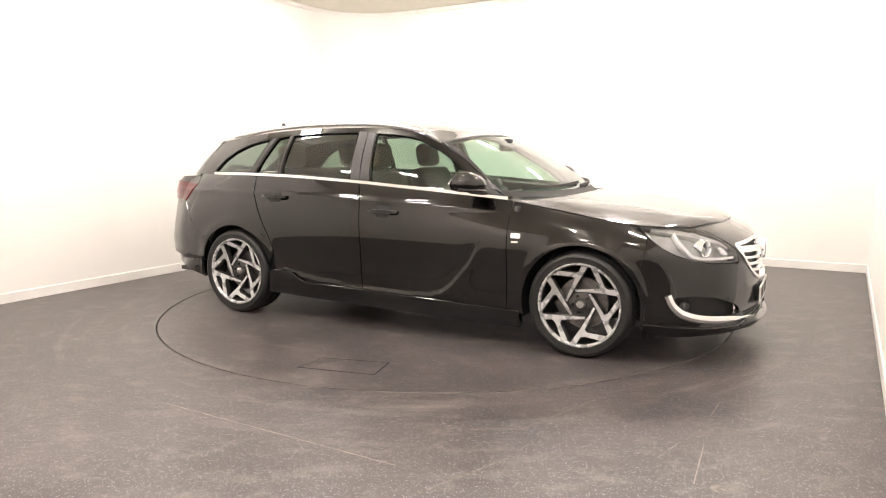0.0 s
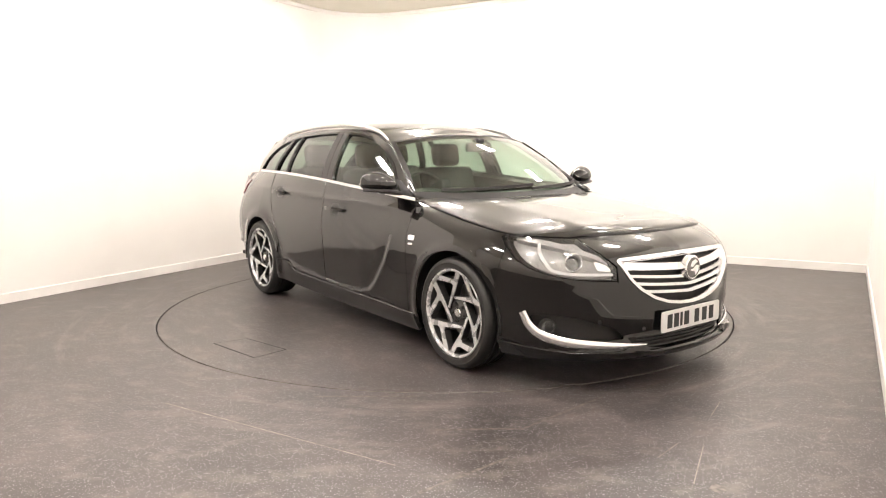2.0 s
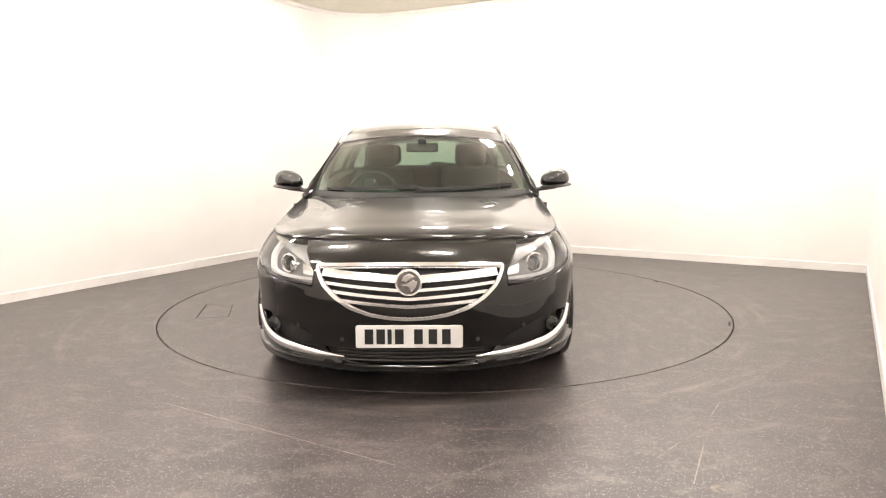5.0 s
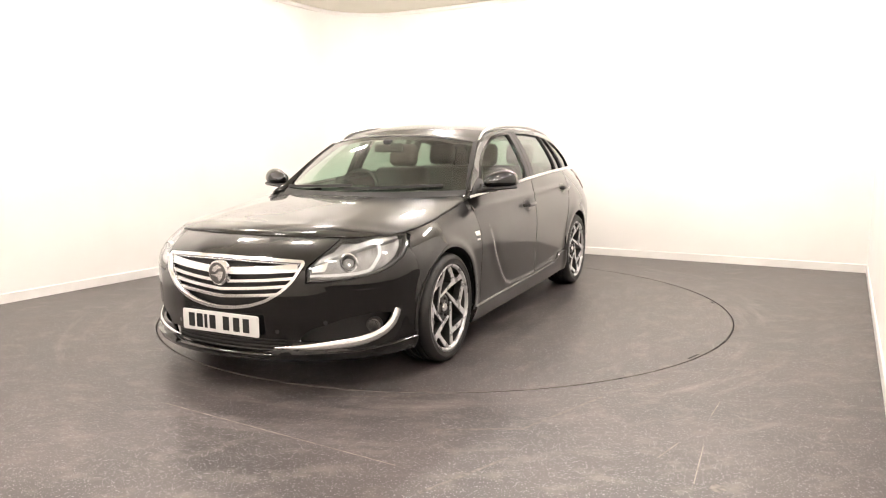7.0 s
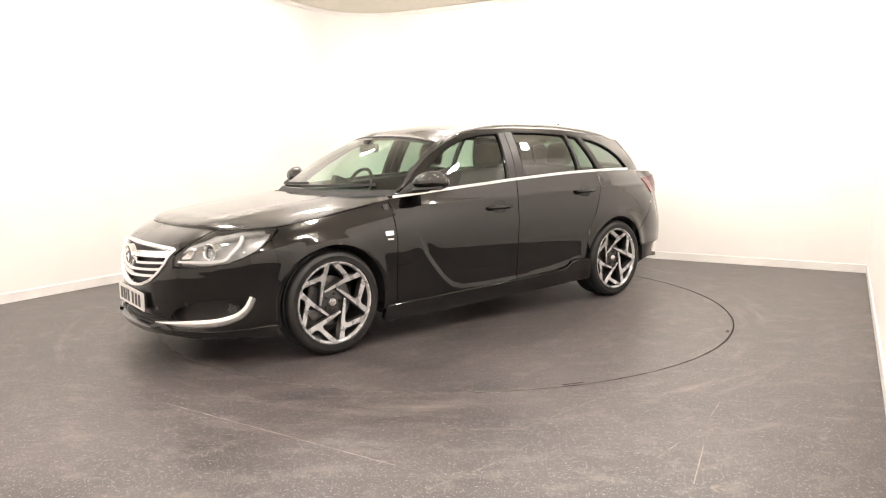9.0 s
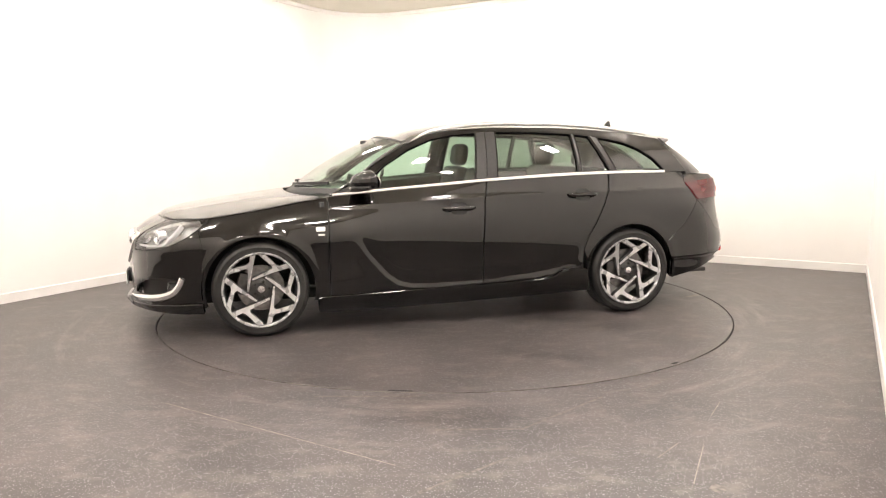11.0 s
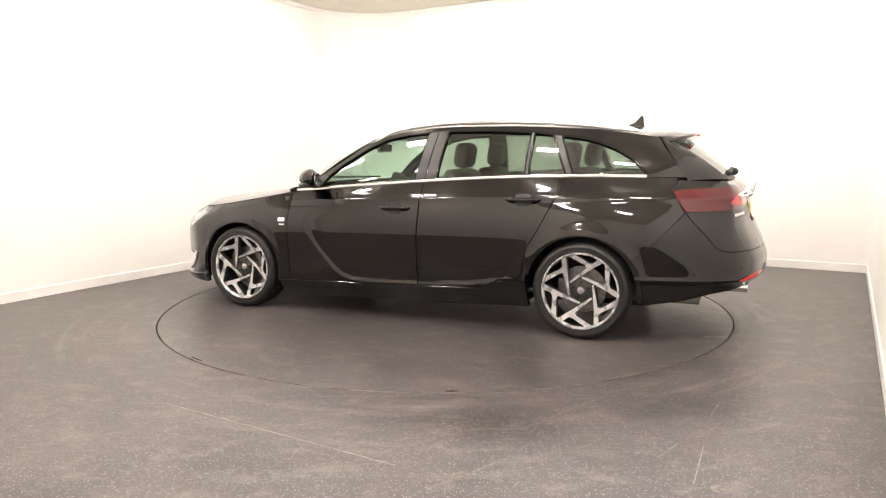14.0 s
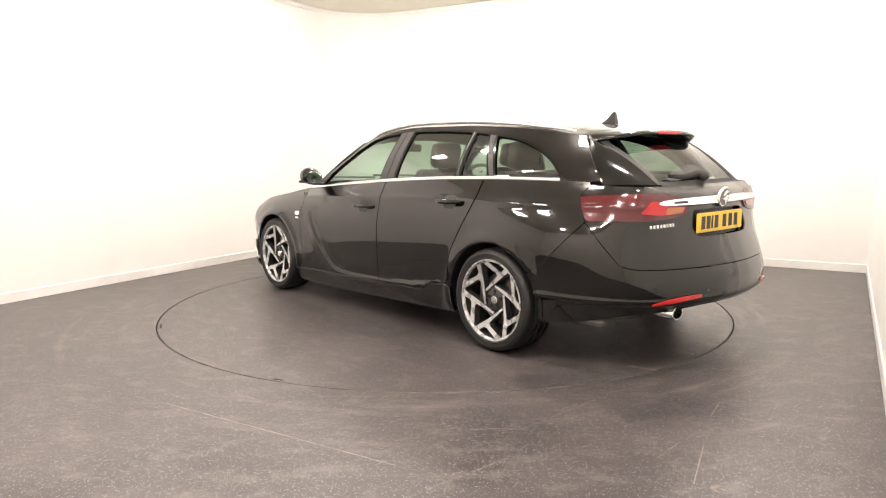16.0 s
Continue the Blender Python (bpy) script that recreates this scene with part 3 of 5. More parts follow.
def body(s, z, out=0.0):
    """The painted skin: s runs along the outline from the front's middle (negative on the car's right), z is the height."""
    side = -1 if s < 0 else 1
    s = min(abs(s), S_END)
    x, y = along(TAB[:, 0], s), along(TAB[:, 1], s)
    nx, ny = along(NX, s), along(NY, s)
    wf, wr = max(nx, 0) ** 2, max(-nx, 0) ** 2
    ws = 1 - wf - wr
    o = wf * front_low(z) + ws * side_low(z) + wr * rear_low(z)
    if s <= S_DOOR:
        top, deep = edge_z(s), edge_o(s)
    else:
        top, deep = belt_z(x), belt_y(x) - y
    start = 0.5 * wf + 0.62 * ws + 0.5 * wr
    q = max(0.0, (z - start) / (top - start))
    if wr < 0.5:
        o += (1 - wr * 2) * deep * q ** (3.4 * wf + 2.1 * (1 - wf))
    # lips round the wheel openings, and the blade-shaped fold in the doors
    if ws > 0.6:
        for hx in (WB, -WB):
            d = math.hypot(x - hx, z - HUB)
            o += (0.010 if hx > 0 else 0.014) * math.exp(-((d - 0.375) / (0.035 if hx > 0 else 0.055)) ** 2) * ws
        if -0.95 < x < 0.85 and z < 0.8:
            d = blade_at(x, z)
            w = 1 / (1 + math.exp(max(-40, min(40, -d / 0.006))))
            o += (0.006 * w * math.exp(-(d / 0.07) ** 2) - 0.005 * (1 - w) * math.exp(-(d / 0.06) ** 2)) * min(1, max(0, (0.76 - z) / 0.15)) * min(1, max(0, (x + 0.95) / 0.3))
    # the pressed line that runs from the headlamp to the tail lamp
    if s > S_DOOR and wr < 0.6:
        zl = 0.90 + (0.035 if x < -1 else 0.035 * -min(0.9, x) if x < 0 else 0.0) - 0.03 * max(0.0, x)
        o += 0.006 * math.exp(-((z - zl) / 0.02) ** 2)
    if x < -1.7:
        o += (0.007 * math.exp(-((z - 0.415) / 0.014) ** 2) - 0.022 * max(0.0, min(1.0, (0.408 - z) / 0.02))) * (1 - wr)
    o += out
    return OFF + Vector((x + nx * o, side * (y + ny * o), z))


def rear(r, z, out=0.0):
    """The same skin with r counted from the rear's middle, positive on the car's left."""
    return body((S_END - abs(r)) * (1 if r >= 0 else -1), z, out)


def find(z, x=None, y=None, back=False):
    """s on the left side where the skin at height z reaches that x or y."""
    best, got = 9e9, 0
    span = TAB_S[TAB[:, 0] < 0] if back else (TAB_S[TAB[:, 0] > 1.2] if y is not None else TAB_S)
    for s in span[::3]:
        p = body(s, z) - OFF
        e = abs(p.x - x) if x is not None else abs(p.y - y)
        if e < best:
            best, got = e, s
    return got


def sx(x, z):
    return (s_at(x), z)


def circle(cx, cz, r, a0, a1, n=24):
    return [(cx + r * math.cos(radians(a0 + (a1 - a0) * i / n)), cz + r * math.sin(radians(a0 + (a1 - a0) * i / n))) for i in range(n + 1)]


ARCH = 0.361
BUMP_X = 1.75
both = ((1, ""), (-1, ""))


def on_side(points):
    return [sx(*q) for q in points]


lamp_low = [(1.75, 0.742), (1.83, 0.688), (1.91, 0.645), (2.0, 0.612), (2.09, 0.593)]
lamp_s = [(find(z, x=x), z) for x, z in lamp_low]
TIP = (find(0.80, x=1.685), 0.80)
INB = (find(0.585, y=0.492), 0.585)
INT = (find(0.652, y=0.478), 0.652)
lamp_line = [TIP] + lamp_s + [INB, INT, (INT[0] + 0.065, 0.708)] + [(k, edge_z(k) - 0.004) for k in np.linspace(0.70, TIP[0] - 0.06, 8)]

# front wings
belt_edge = lambda x0, x1, n=14: [(x0 + (x1 - x0) * i / n, belt_z(x0 + (x1 - x0) * i / n)) for i in range(n + 1)]
a_end = math.degrees(math.asin((0.235 - HUB) / ARCH))
wing = [(s_at(0.909), 0.235)] + [(s_at(0.909), edge_z(s_at(0.909)) - 0.004)]
k_ = s_at(0.909)
wing += [(k_ + (TIP[0] - 0.01 - k_) * i / 12, edge_z(k_ + (TIP[0] - 0.01 - k_) * i / 12) - 0.003) for i in range(1, 13)]
wing += [(TIP[0] + 0.01, 0.79), (lamp_s[0][0] + 0.01, 0.742)]
wing += [(s_at(BUMP_X), 0.70)]
wing += on_side(circle(WB, HUB, ARCH, 25, 180 - a_end, 30))


def mirrored(outline, side):
    return outline if side > 0 else [(-s, z) for s, z in outline]


panels = {}
for side, _ in both:
    panels["wing", side] = sheet("front_wing", mirrored(wing, side), body, PAINT, car, 0.026, gap=0.001)

# doors
fd = [(0.905, 0.258), (0.905, 0.6), (0.905, 0.93)] + belt_edge(0.86, -0.232, 16) + [(-0.205, 0.9), (-0.188, 0.6), (-0.188, 0.292)] + [(-0.188 + 1.0 * i / 8, 0.290 - 0.031 * i / 8) for i in range(1, 8)]
rd = [(-0.195, 0.292), (-0.195, 0.6), (-0.212, 0.9), (-0.238, belt_z(-0.238))] + belt_edge(-0.3, -1.205, 12) + [(-1.186, 0.935), (-1.13, 0.82)]
rd += [(-1.06, 0.69), (-1.005, 0.60), (-0.975, 0.5), (-0.968, 0.40), (-0.95, 0.375), (-0.80, 0.370), (-0.74, 0.325), (-0.68, 0.306)]
for side, _ in both:
    panels["front", side] = sheet("front_door", mirrored(on_side(fd), side), body, PAINT, car, 0.018)
    panels["rear", side] = sheet("rear_door", mirrored(on_side(rd), side), body, PAINT, car, 0.022)

# sills
sill = [(0.985, 0.138), (0.6, 0.136), (0, 0.152), (-0.6, 0.172), (-1.03, 0.192), (-1.0, 0.36), (-0.955, 0.368), (-0.81, 0.361), (-0.75, 0.317), (-0.69, 0.299), (-0.2, 0.284), (0.3, 0.270), (0.985, 0.250)]
for side, _ in both:
    sheet("sill", mirrored(on_side(sill), side), lambda s, z: body(s, z, 0.013), PAINT, car, 0.03, lip=0.04)

# rear quarters
LT = (find(0.99, x=-1.90, back=True), 0.99)
LB = (find(0.846, x=-1.985, back=True), 0.846)
TC = (find(0.613, x=-2.19, back=True), 0.613)
for side, _ in both:
    q = on_side([(-1.222, belt_z(-1.222))] + belt_edge(-1.27, -1.97, 11)) + [(s_at(-1.98), 1.045), LT, LB, (s_at(-1.95), 0.79), (s_at(-1.82), 0.655)]
    q += on_side(circle(-WB, HUB, ARCH, 145, 14, 26)) + on_side([(-0.978, 0.5), (-1.012, 0.60), (-1.067, 0.69), (-1.137, 0.82), (-1.193, 0.935)])
    sheet("rear_quarter", mirrored(q, side), body, PAINT, car, 0.03, gap=0.0006)

# front bumper with its openings
grille = [(0.462, 0.690), (0.25, 0.700), (0.0, 0.704), (-0.25, 0.700), (-0.462, 0.690), (-0.452, 0.648), (-0.425, 0.590), (-0.37, 0.535), (-0.29, 0.485), (-0.19, 0.452), (-0.09, 0.437), (0, 0.433), (0.09, 0.437), (0.19, 0.452), (0.29, 0.485), (0.37, 0.535), (0.425, 0.590), (0.452, 0.648)]


def fs(y, z):
    """The outline length where the front skin reaches y at height z."""
    s = abs(y) * 1.05
    for _ in range(12):
        s += abs(y) - abs((body(s, z) - OFF).y)
    return s if y >= 0 else -s


grille_s = rounded([(fs(y, z), z) for y, z in grille], 0.02, 3)
intake = [(0.43, 0.285), (-0.43, 0.285), (-0.39, 0.235), (-0.2, 0.212), (0.2, 0.212), (0.39, 0.235)]
intake_s = rounded([(fs(y, z), z) for y, z in intake], 0.015, 3)
fog = [(find(0.405, x=1.90), 0.405), (find(0.40, x=2.0), 0.412), (find(0.40, x=2.1), 0.395), (find(0.33, x=2.2), 0.335), (find(0.28, x=2.225), 0.278), (find(0.28, x=2.12), 0.275), (find(0.29, x=2.0), 0.288), (find(0.33, x=1.93), 0.335)]
fog_s = rounded(fog, 0.03, 4)
bs = s_at(BUMP_X)
front_lines = [(bs, 0.70)] + on_side(circle(WB, HUB, ARCH, 25, -16, 9)) + [(s_at(1.78), 0.18)]
low_edge = [(s_at(1.78) + (-2 * s_at(1.78)) * i / 30, 0.165 + 0.0 * i) for i in range(1, 30)]
half = [(0.0, edge_z(0) - 0.001), (0.25, edge_z(0.25) - 0.001), (0.5, edge_z(0.5) - 0.001), (0.60, edge_z(0.60) - 0.003), (0.69, edge_z(0.69) - 0.003)]
lamp_inner = [(INT[0] + 0.058, 0.712), (INT[0] - 0.008, 0.656), (INB[0] - 0.008, 0.578)] + [(s, z - 0.003) for s, z in lamp_s[::-1]]
left = half + lamp_inner + front_lines
right = [(-s, z) for s, z in left[::-1]][:-1]
bumper = left + low_edge + right
sheet("front_bumper", bumper, body, PAINT, car, 0.026, holes=[grille_s, intake_s, fog_s, [(-s, z) for s, z in fog_s]], lip=0.02, gap=0.0008)

# rear bumper and tailgate
rr = lambda s: S_END - s
rb_side = [(rr(s_at(-1.952)), 0.787), (rr(s_at(-1.822)), 0.652)] + [(rr(s), z) for s, z in on_side(circle(-WB, HUB, ARCH, 145.3, 188, 8))] + [(rr(s_at(-1.76)), 0.245), (rr(s_at(-2.0)), 0.285), (rr(s_at(-2.2)), 0.33)]
rb_top = [(rr(LB[0]) - 0.005, 0.843), (rr(TC[0]) + 0.002, 0.624), (rr(TC[0]) - 0.034, 0.609), (rr(TC[0]) - 0.09, 0.597)]
leftb = rb_top[::-1] + [] + rb_side
rb = [(0, 0.595)] + leftb + [(0.5, 0.362), (0.3, 0.375), (0, 0.378)]
rb += [(-r, z) for r, z in rb[1:-1][::-1]]
sheet("rear_bumper", rb, rear, PAINT, car, 0.02, lip=0.03, flip=True, gap=0.0008)
tg_half = [(0, 1.045), (0.3, 1.045), (0.52, 1.04), (rr(s_at(-2.08)), 1.045), (rr(s_at(-1.99)), 1.045), (rr(LT[0]) - 0.004, 0.99), (rr(LB[0]) - 0.008, 0.846), (rr(TC[0]) - 0.0, 0.625), (rr(TC[0]) - 0.035, 0.612), (rr(TC[0]) - 0.09, 0.6), (0, 0.598)]
tg = tg_half + [(-r, z) for r, z in tg_half[1:-1][::-1]]
recess = rounded([(0.30, 0.905), (-0.30, 0.905), (-0.335, 0.80), (-0.28, 0.755), (0.28, 0.755), (0.335, 0.80)], 0.03, 3)
tailgate = sheet("tailgate", tg, rear, PAINT, car, 0.03, holes=[recess], flip=True)
sheet("plate_recess", [(r * 1.03, z + (z - 0.83) * 0.06) for r, z in recess], lambda r, z: rear(r, z, -0.05), SATIN, tailgate, 0.05, flip=True, gap=0)

# ---------------------------------------------------------------- roof, pillars and glass
roof_z = spline([-1.9, -1.75, -1.6, -1.45, -1.2, -0.8, -0.4, -0.2, 0.1, 0.31, 0.45, 0.62, 0.88], [1.305, 1.330, 1.350, 1.368, 1.390, 1.408, 1.410, 1.402, 1.365, 1.292, 1.215, 1.110, 0.945])
roof_y = spline([-1.95, -1.75, -1.4, -1.0, -0.4, 0.1, 0.31, 0.62, 0.88], [0.490, 0.530, 0.580, 0.608, 0.628, 0.630, 0.642, 0.712, 0.780])


def cabin(x, z, side=1, out=0.0):
    """The side of the cabin above the waistline."""
    zb, zt = belt_z(x), roof_z(x)
    yb, yt = belt_y(x) - 0.006, roof_y(x)
    q = (z - zb) / max(zt - zb, 0.05)
    q = max(-0.3, min(1.15, q))
    y = yb + (yt - yb) * (q if q < 0 else q ** 1.18) + 0.012 * math.sin(math.pi * max(0, min(1, q)))
    return OFF + Vector((x, side * (y + out * 0.95), z + out * 0.3))


upper = [(x, roof_z(x)) for x in np.linspace(0.885, -1.79, 44)]
frame_line = upper + [(-1.855, 1.24), (-1.935, 1.13), (-1.99, 1.062)] + [(x, belt_z(x) + 0.002) for x in np.linspace(-1.97, 0.89, 40)]
win_front = rounded([(0.70, 0.968), (0.61, 1.052), (0.49, 1.148), (0.312, 1.256), (0.143, 1.326), (-0.024, 1.358), (-0.200, 1.370), (-0.150, 1.029), (0.25, 1.000)], 0.02)
win_rear = rounded([(-0.352, 1.378), (-0.66, 1.377), (-0.960, 1.363), (-0.960, 1.069), (-0.6, 1.056), (-0.318, 1.041)], 0.02)
win_fixed = rounded([(-0.988, 1.361), (-1.112, 1.346), (-1.236, 1.076), (-0.988, 1.070)], 0.012)
win_back = rounded([(-1.180, 1.336), (-1.30, 1.322), (-1.42, 1.294), (-1.54, 1.248), (-1.65, 1.182), (-1.755, 1.080), (-1.290, 1.078)], 0.02)
for side, _ in both:
    g = lambda x, z, side=side: cabin(x, z, side)
    fl = side < 0
    sheet("side_frame", frame_line, g, PAINT, car, 0.035, holes=[win_front, win_rear, win_fixed, win_back], lip=0.03, gap=0, flip=not fl)
    for nm, w, mat in (("window", win_front, GLASS), ("window", win_rear, PRIVACY), ("window", win_fixed, PRIVACY), ("window", win_back, PRIVACY)):
        big = shrunk(w, -0.010)
        pane = sheet(nm, big, lambda x, z, side=side: cabin(x, z, side, -0.010), mat, car, 0.06, lip=0, gap=0, flip=not fl, label="green tinted side window")
        sheet("window_surround", shrunk(w, -0.010), lambda x, z, side=side: cabin(x, z, side, 0.004), BLACKGLASS, pane, 0.05, holes=[shrunk(w, 0.004)], lip=0.006, gap=0, flip=not fl)
    # satin covers on the centre pillars
    for pts in ([(-0.206, 1.368), (-0.268, 1.374), (-0.232, 1.030), (-0.158, 1.026)], [(-0.276, 1.375), (-0.346, 1.378), (-0.312, 1.040), (-0.240, 1.034)], [(-1.124, 1.343), (-1.170, 1.337), (-1.280, 1.080), (-1.246, 1.078)], [(-0.966, 1.362), (-0.982, 1.361), (-0.982, 1.072), (-0.966, 1.070)]):
        sheet("pillar_cover", pts, lambda x, z, side=side: cabin(x, z, side, 0.006), SATIN, car, 0.05, lip=0.008, gap=0, flip=not fl)
    # chrome strip at the waist
    path = [cabin(x, belt_z(x) + 0.006, side, 0.004) for x in np.linspace(0.87, -1.745, 50)]
    sweep("waist_strip", path, [(-0.006, -0.010), (0.006, -0.010), (0.008, 0.0), (0.006, 0.010), (-0.006, 0.010)], CHROME, car, label="bright chrome strip below the side windows")
    # roof rail
    rail = [OFF + Vector((x, side * (roof_y(x) - 0.035), roof_z(x) + 0.020 + 0.010 * math.sin(math.pi * (0.30 - x) / 2.0) - 0.03 * max(0, (x - 0.12) / 0.18) ** 2)) for x in np.linspace(0.29, -1.70, 40)]
    sweep("roof_rail", rail, ring_section(0.016, 0.016, 10), SILVER, car, label="satin silver roof rail", scale=lambda t: min(1, 0.35 + 6 * t, 0.35 + 6 * (1 - t)))

# roof skin
P, F = [], []
NU, NR = 25, 40
for i in range(NR + 1):
    for j in range(NU + 1):
        u = -1 + 2 * j / NU
        x0 = 0.305 + 0.115 * (1 - u * u)
        x1 = -1.74 - 0.03 * (1 - u * u)
        x = x0 + (x1 - x0) * i / NR
        crown = 0.055 * (1 - max(0.0, (x - 0.0) / 0.5) * 0.15)
        zr = roof_z(min(x, 0.305)) if x < 0.305 else 1.293 - (x - 0.305) * 0.05
        front = max(0.0, (x - 0.1) / 0.32)
        z = zr + (crown + (0.02 if x > 0.1 else 0) * front) * (1 - abs(u) ** 2.4)
        P.append(OFF + Vector((x, u * (roof_y(x) - 0.003), z)))
for i in range(NR):
    for j in range(NU):
        a = i * (NU + 1) + j
        F.append((a, a + 1, a + NU + 2, a + NU + 1)[::-1])
raw("roof", P, F, PAINT, car, "black painted roof")
raw("headlining", [p - Vector((0, 0, 0.03)) for p in P], [f[::-1] for f in F], LINER, car, "beige headlining")


def patch(name, f, nu, nv, mat, parent=None, label="", flip=False):
    P = [f(i / nu, j / nv) for i in range(nu + 1) for j in range(nv + 1)]
    F = [(i * (nv + 1) + j, i * (nv + 1) + j + 1, (i + 1) * (nv + 1) + j + 1, (i + 1) * (nv + 1) + j) for i in range(nu) for j in range(nv)]
    return raw(name, P, [q[::-1] for q in F] if flip else F, mat, parent, label)


def screen(a, w, out=0.0):
    """The windscreen: a across from the car's right to its left, w from the cowl up."""
    u = 2 * a - 1
    b = Vector((1.11 - 0.39 * abs(u) ** 3.2, 0.772 * u, 0.962 + 0.012 * u * u))
    t = Vector((0.425 - 0.115 * u * u, 0.622 * u, 1.358 - 0.055 * abs(u) ** 2.4))
    return OFF + b + (t - b) * w + Vector((0.5, 0, 0.85)) * (0.034 * math.sin(math.pi * w) * (1 - 0.3 * u * u) + out)


ws = patch("windscreen", lambda a, w: screen(0.02 + 0.96 * a, 0.0 + 0.985 * w), 24, 14, SCREEN, car, "green tinted windscreen", True)
border = lambda k: (lambda a, w: screen(0.02 + 0.96 * a, (0.955 + 0.035 * w) if k else (-0.06 + 0.085 * w), 0.002))
patch("screen_border", border(1), 24, 2, PLASTIC, ws, "", True)
patch("screen_border", border(0), 24, 2, PLASTIC, ws, "", True)
for side in (1, -1):
    patch("screen_border", lambda a, w, side=side: screen(0.5 + side * (0.475 + 0.020 * a), w * 0.99, 0.003), 2, 14, SATIN, ws, "", side > 0)
    # windscreen pillar, between glass and side frame
    def pillar(a, w, side=side):
        p0 = screen(0.5 + side * 0.494, w * 0.99, 0.001) - OFF
        x = 0.885 + (0.30 - 0.885) * w
        p1 = cabin(x, roof_z(x) - 0.002, side) - OFF
        m = p0.lerp(p1, a)
        return OFF + m + Vector((0.3, side * 0.6, 0.75)) * 0.012 * math.sin(math.pi * a)
    patch("windscreen_pillar", pillar, 6, 16, PAINT, car, "", side > 0)

# cowl and wipers
def cowl(a, w):
    u = 2 * a - 1
    r = Vector((1.12 - 0.40 * abs(u) ** 3.2, 0.78 * u, 0.934 + 0.010 * u * u))
    return OFF + r + Vector((0.10 * w - 0.04, 0, 0.004 - 0.018 * w))


patch("cowl_panel", cowl, 24, 3, PLASTIC, car, "matt black cowl panel below the windscreen", True)
for y0, y1 in ((-0.62, 0.02), (-0.02, 0.62)):
    pts = [screen((y / 0.765 + 1) / 2, 0.035 + 0.05 * i / 10, 0.014) for i, y in enumerate(np.linspace(y0, y1, 11))]
    wiper = sweep("wiper", pts, [(-0.008, -0.008), (0.008, -0.008), (0.005, 0.010), (-0.005, 0.010)], PLASTIC, car, label="black windscreen wiper")

# bonnet
def hood_front(u):
    s = 0.66 * u
    return body(s, edge_z(abs(s)) - 0.0005) - OFF


def hood_side(v, side):
    s = 0.67 + (s_at(0.93) - 0.67) * v
    return body(side * s, edge_z(s) - 0.0005) - OFF


def hood_rear(u):
    return Vector((1.160 - 0.245 * abs(u) ** 3.2, 0.786 * u, 0.956 - 0.024 * u * u))


def hood(a, v):
    u = 2 * a - 1
    c = lambda p, q: p.lerp(q, a)
    fr, re = hood_front(u), hood_rear(u)
    le, ri = hood_side(v, 1), hood_side(v, -1)
    p = fr.lerp(re, v) + ri.lerp(le, a)
    p -= hood_front(-1).lerp(hood_front(1), a).lerp(hood_rear(-1).lerp(hood_rear(1), a), v)
    crown = 0.040 * math.sin(math.pi * v ** 0.8) * (1 - abs(u) ** 3)
    ridge = 0.006 * math.exp(-((abs(u) - 0.62 + 0.1 * v) / 0.09) ** 2) * math.sin(math.pi * min(1, v * 1.1)) if v < 0.9 else 0.0
    return OFF + p + Vector((0, 0, crown + ridge + 0.0015))


hood_ob = patch("bonnet", lambda a, v: hood(0.003 + 0.994 * a, 0.005 + 0.993 * v), 40, 36, PAINT, car, "black bonnet with two soft ridges", True)
patch("bonnet_underside", lambda a, v: hood(a, v) - Vector((0.0, 0, 0.014)), 24, 20, PLASTIC, hood_ob, "", True)

# tailgate glass, spoiler
def back_glass(a, w, out=0.0):
    u = 2 * a - 1
    b = rear(0.57 * u, 1.045) - OFF
    b = Vector((b.x, b.y, 1.045))
    t = Vector((-1.90 + 0.12 * u * u, 0.52 * u, 1.338 - 0.014 * u * u))
    return OFF + b + (t - b) * w + Vector((-0.7, 0, 0.6)) * (0.022 * math.sin(math.pi * w) + out)


bg = patch("rear_window", lambda a, w: back_glass(0.012 + 0.976 * a, 0.03 + 0.95 * w), 20, 12, PRIVACY, tailgate, "green tinted rear window")
for side in (1, -1):
    patch("window_border", lambda a, w, side=side: back_glass(0.5 + side * (0.435 + 0.055 * a), w, 0.003), 2, 12, PLASTIC, bg, "", side < 0)
    def post(a, w, side=side):
        p0 = back_glass(0.5 + side * 0.488, w, 0.004) - OFF
        zq = 1.045 + (1.33 - 1.045) * w
        xq = -1.995 + 0.195 * w
        p1 = cabin(xq, zq, side) - OFF
        return OFF + p0.lerp(p1, a) + Vector((-0.5, side * 0.7, 0.2)) * 0.012 * math.sin(math.pi * a)
    patch("rear_pillar", post, 6, 14, BLACKGLASS, tailgate, "", side < 0)
patch("window_border", lambda a, w: back_glass(a * 0.9 + 0.05, -0.02 + 0.07 * w, 0.003), 20, 2, PLASTIC, bg)


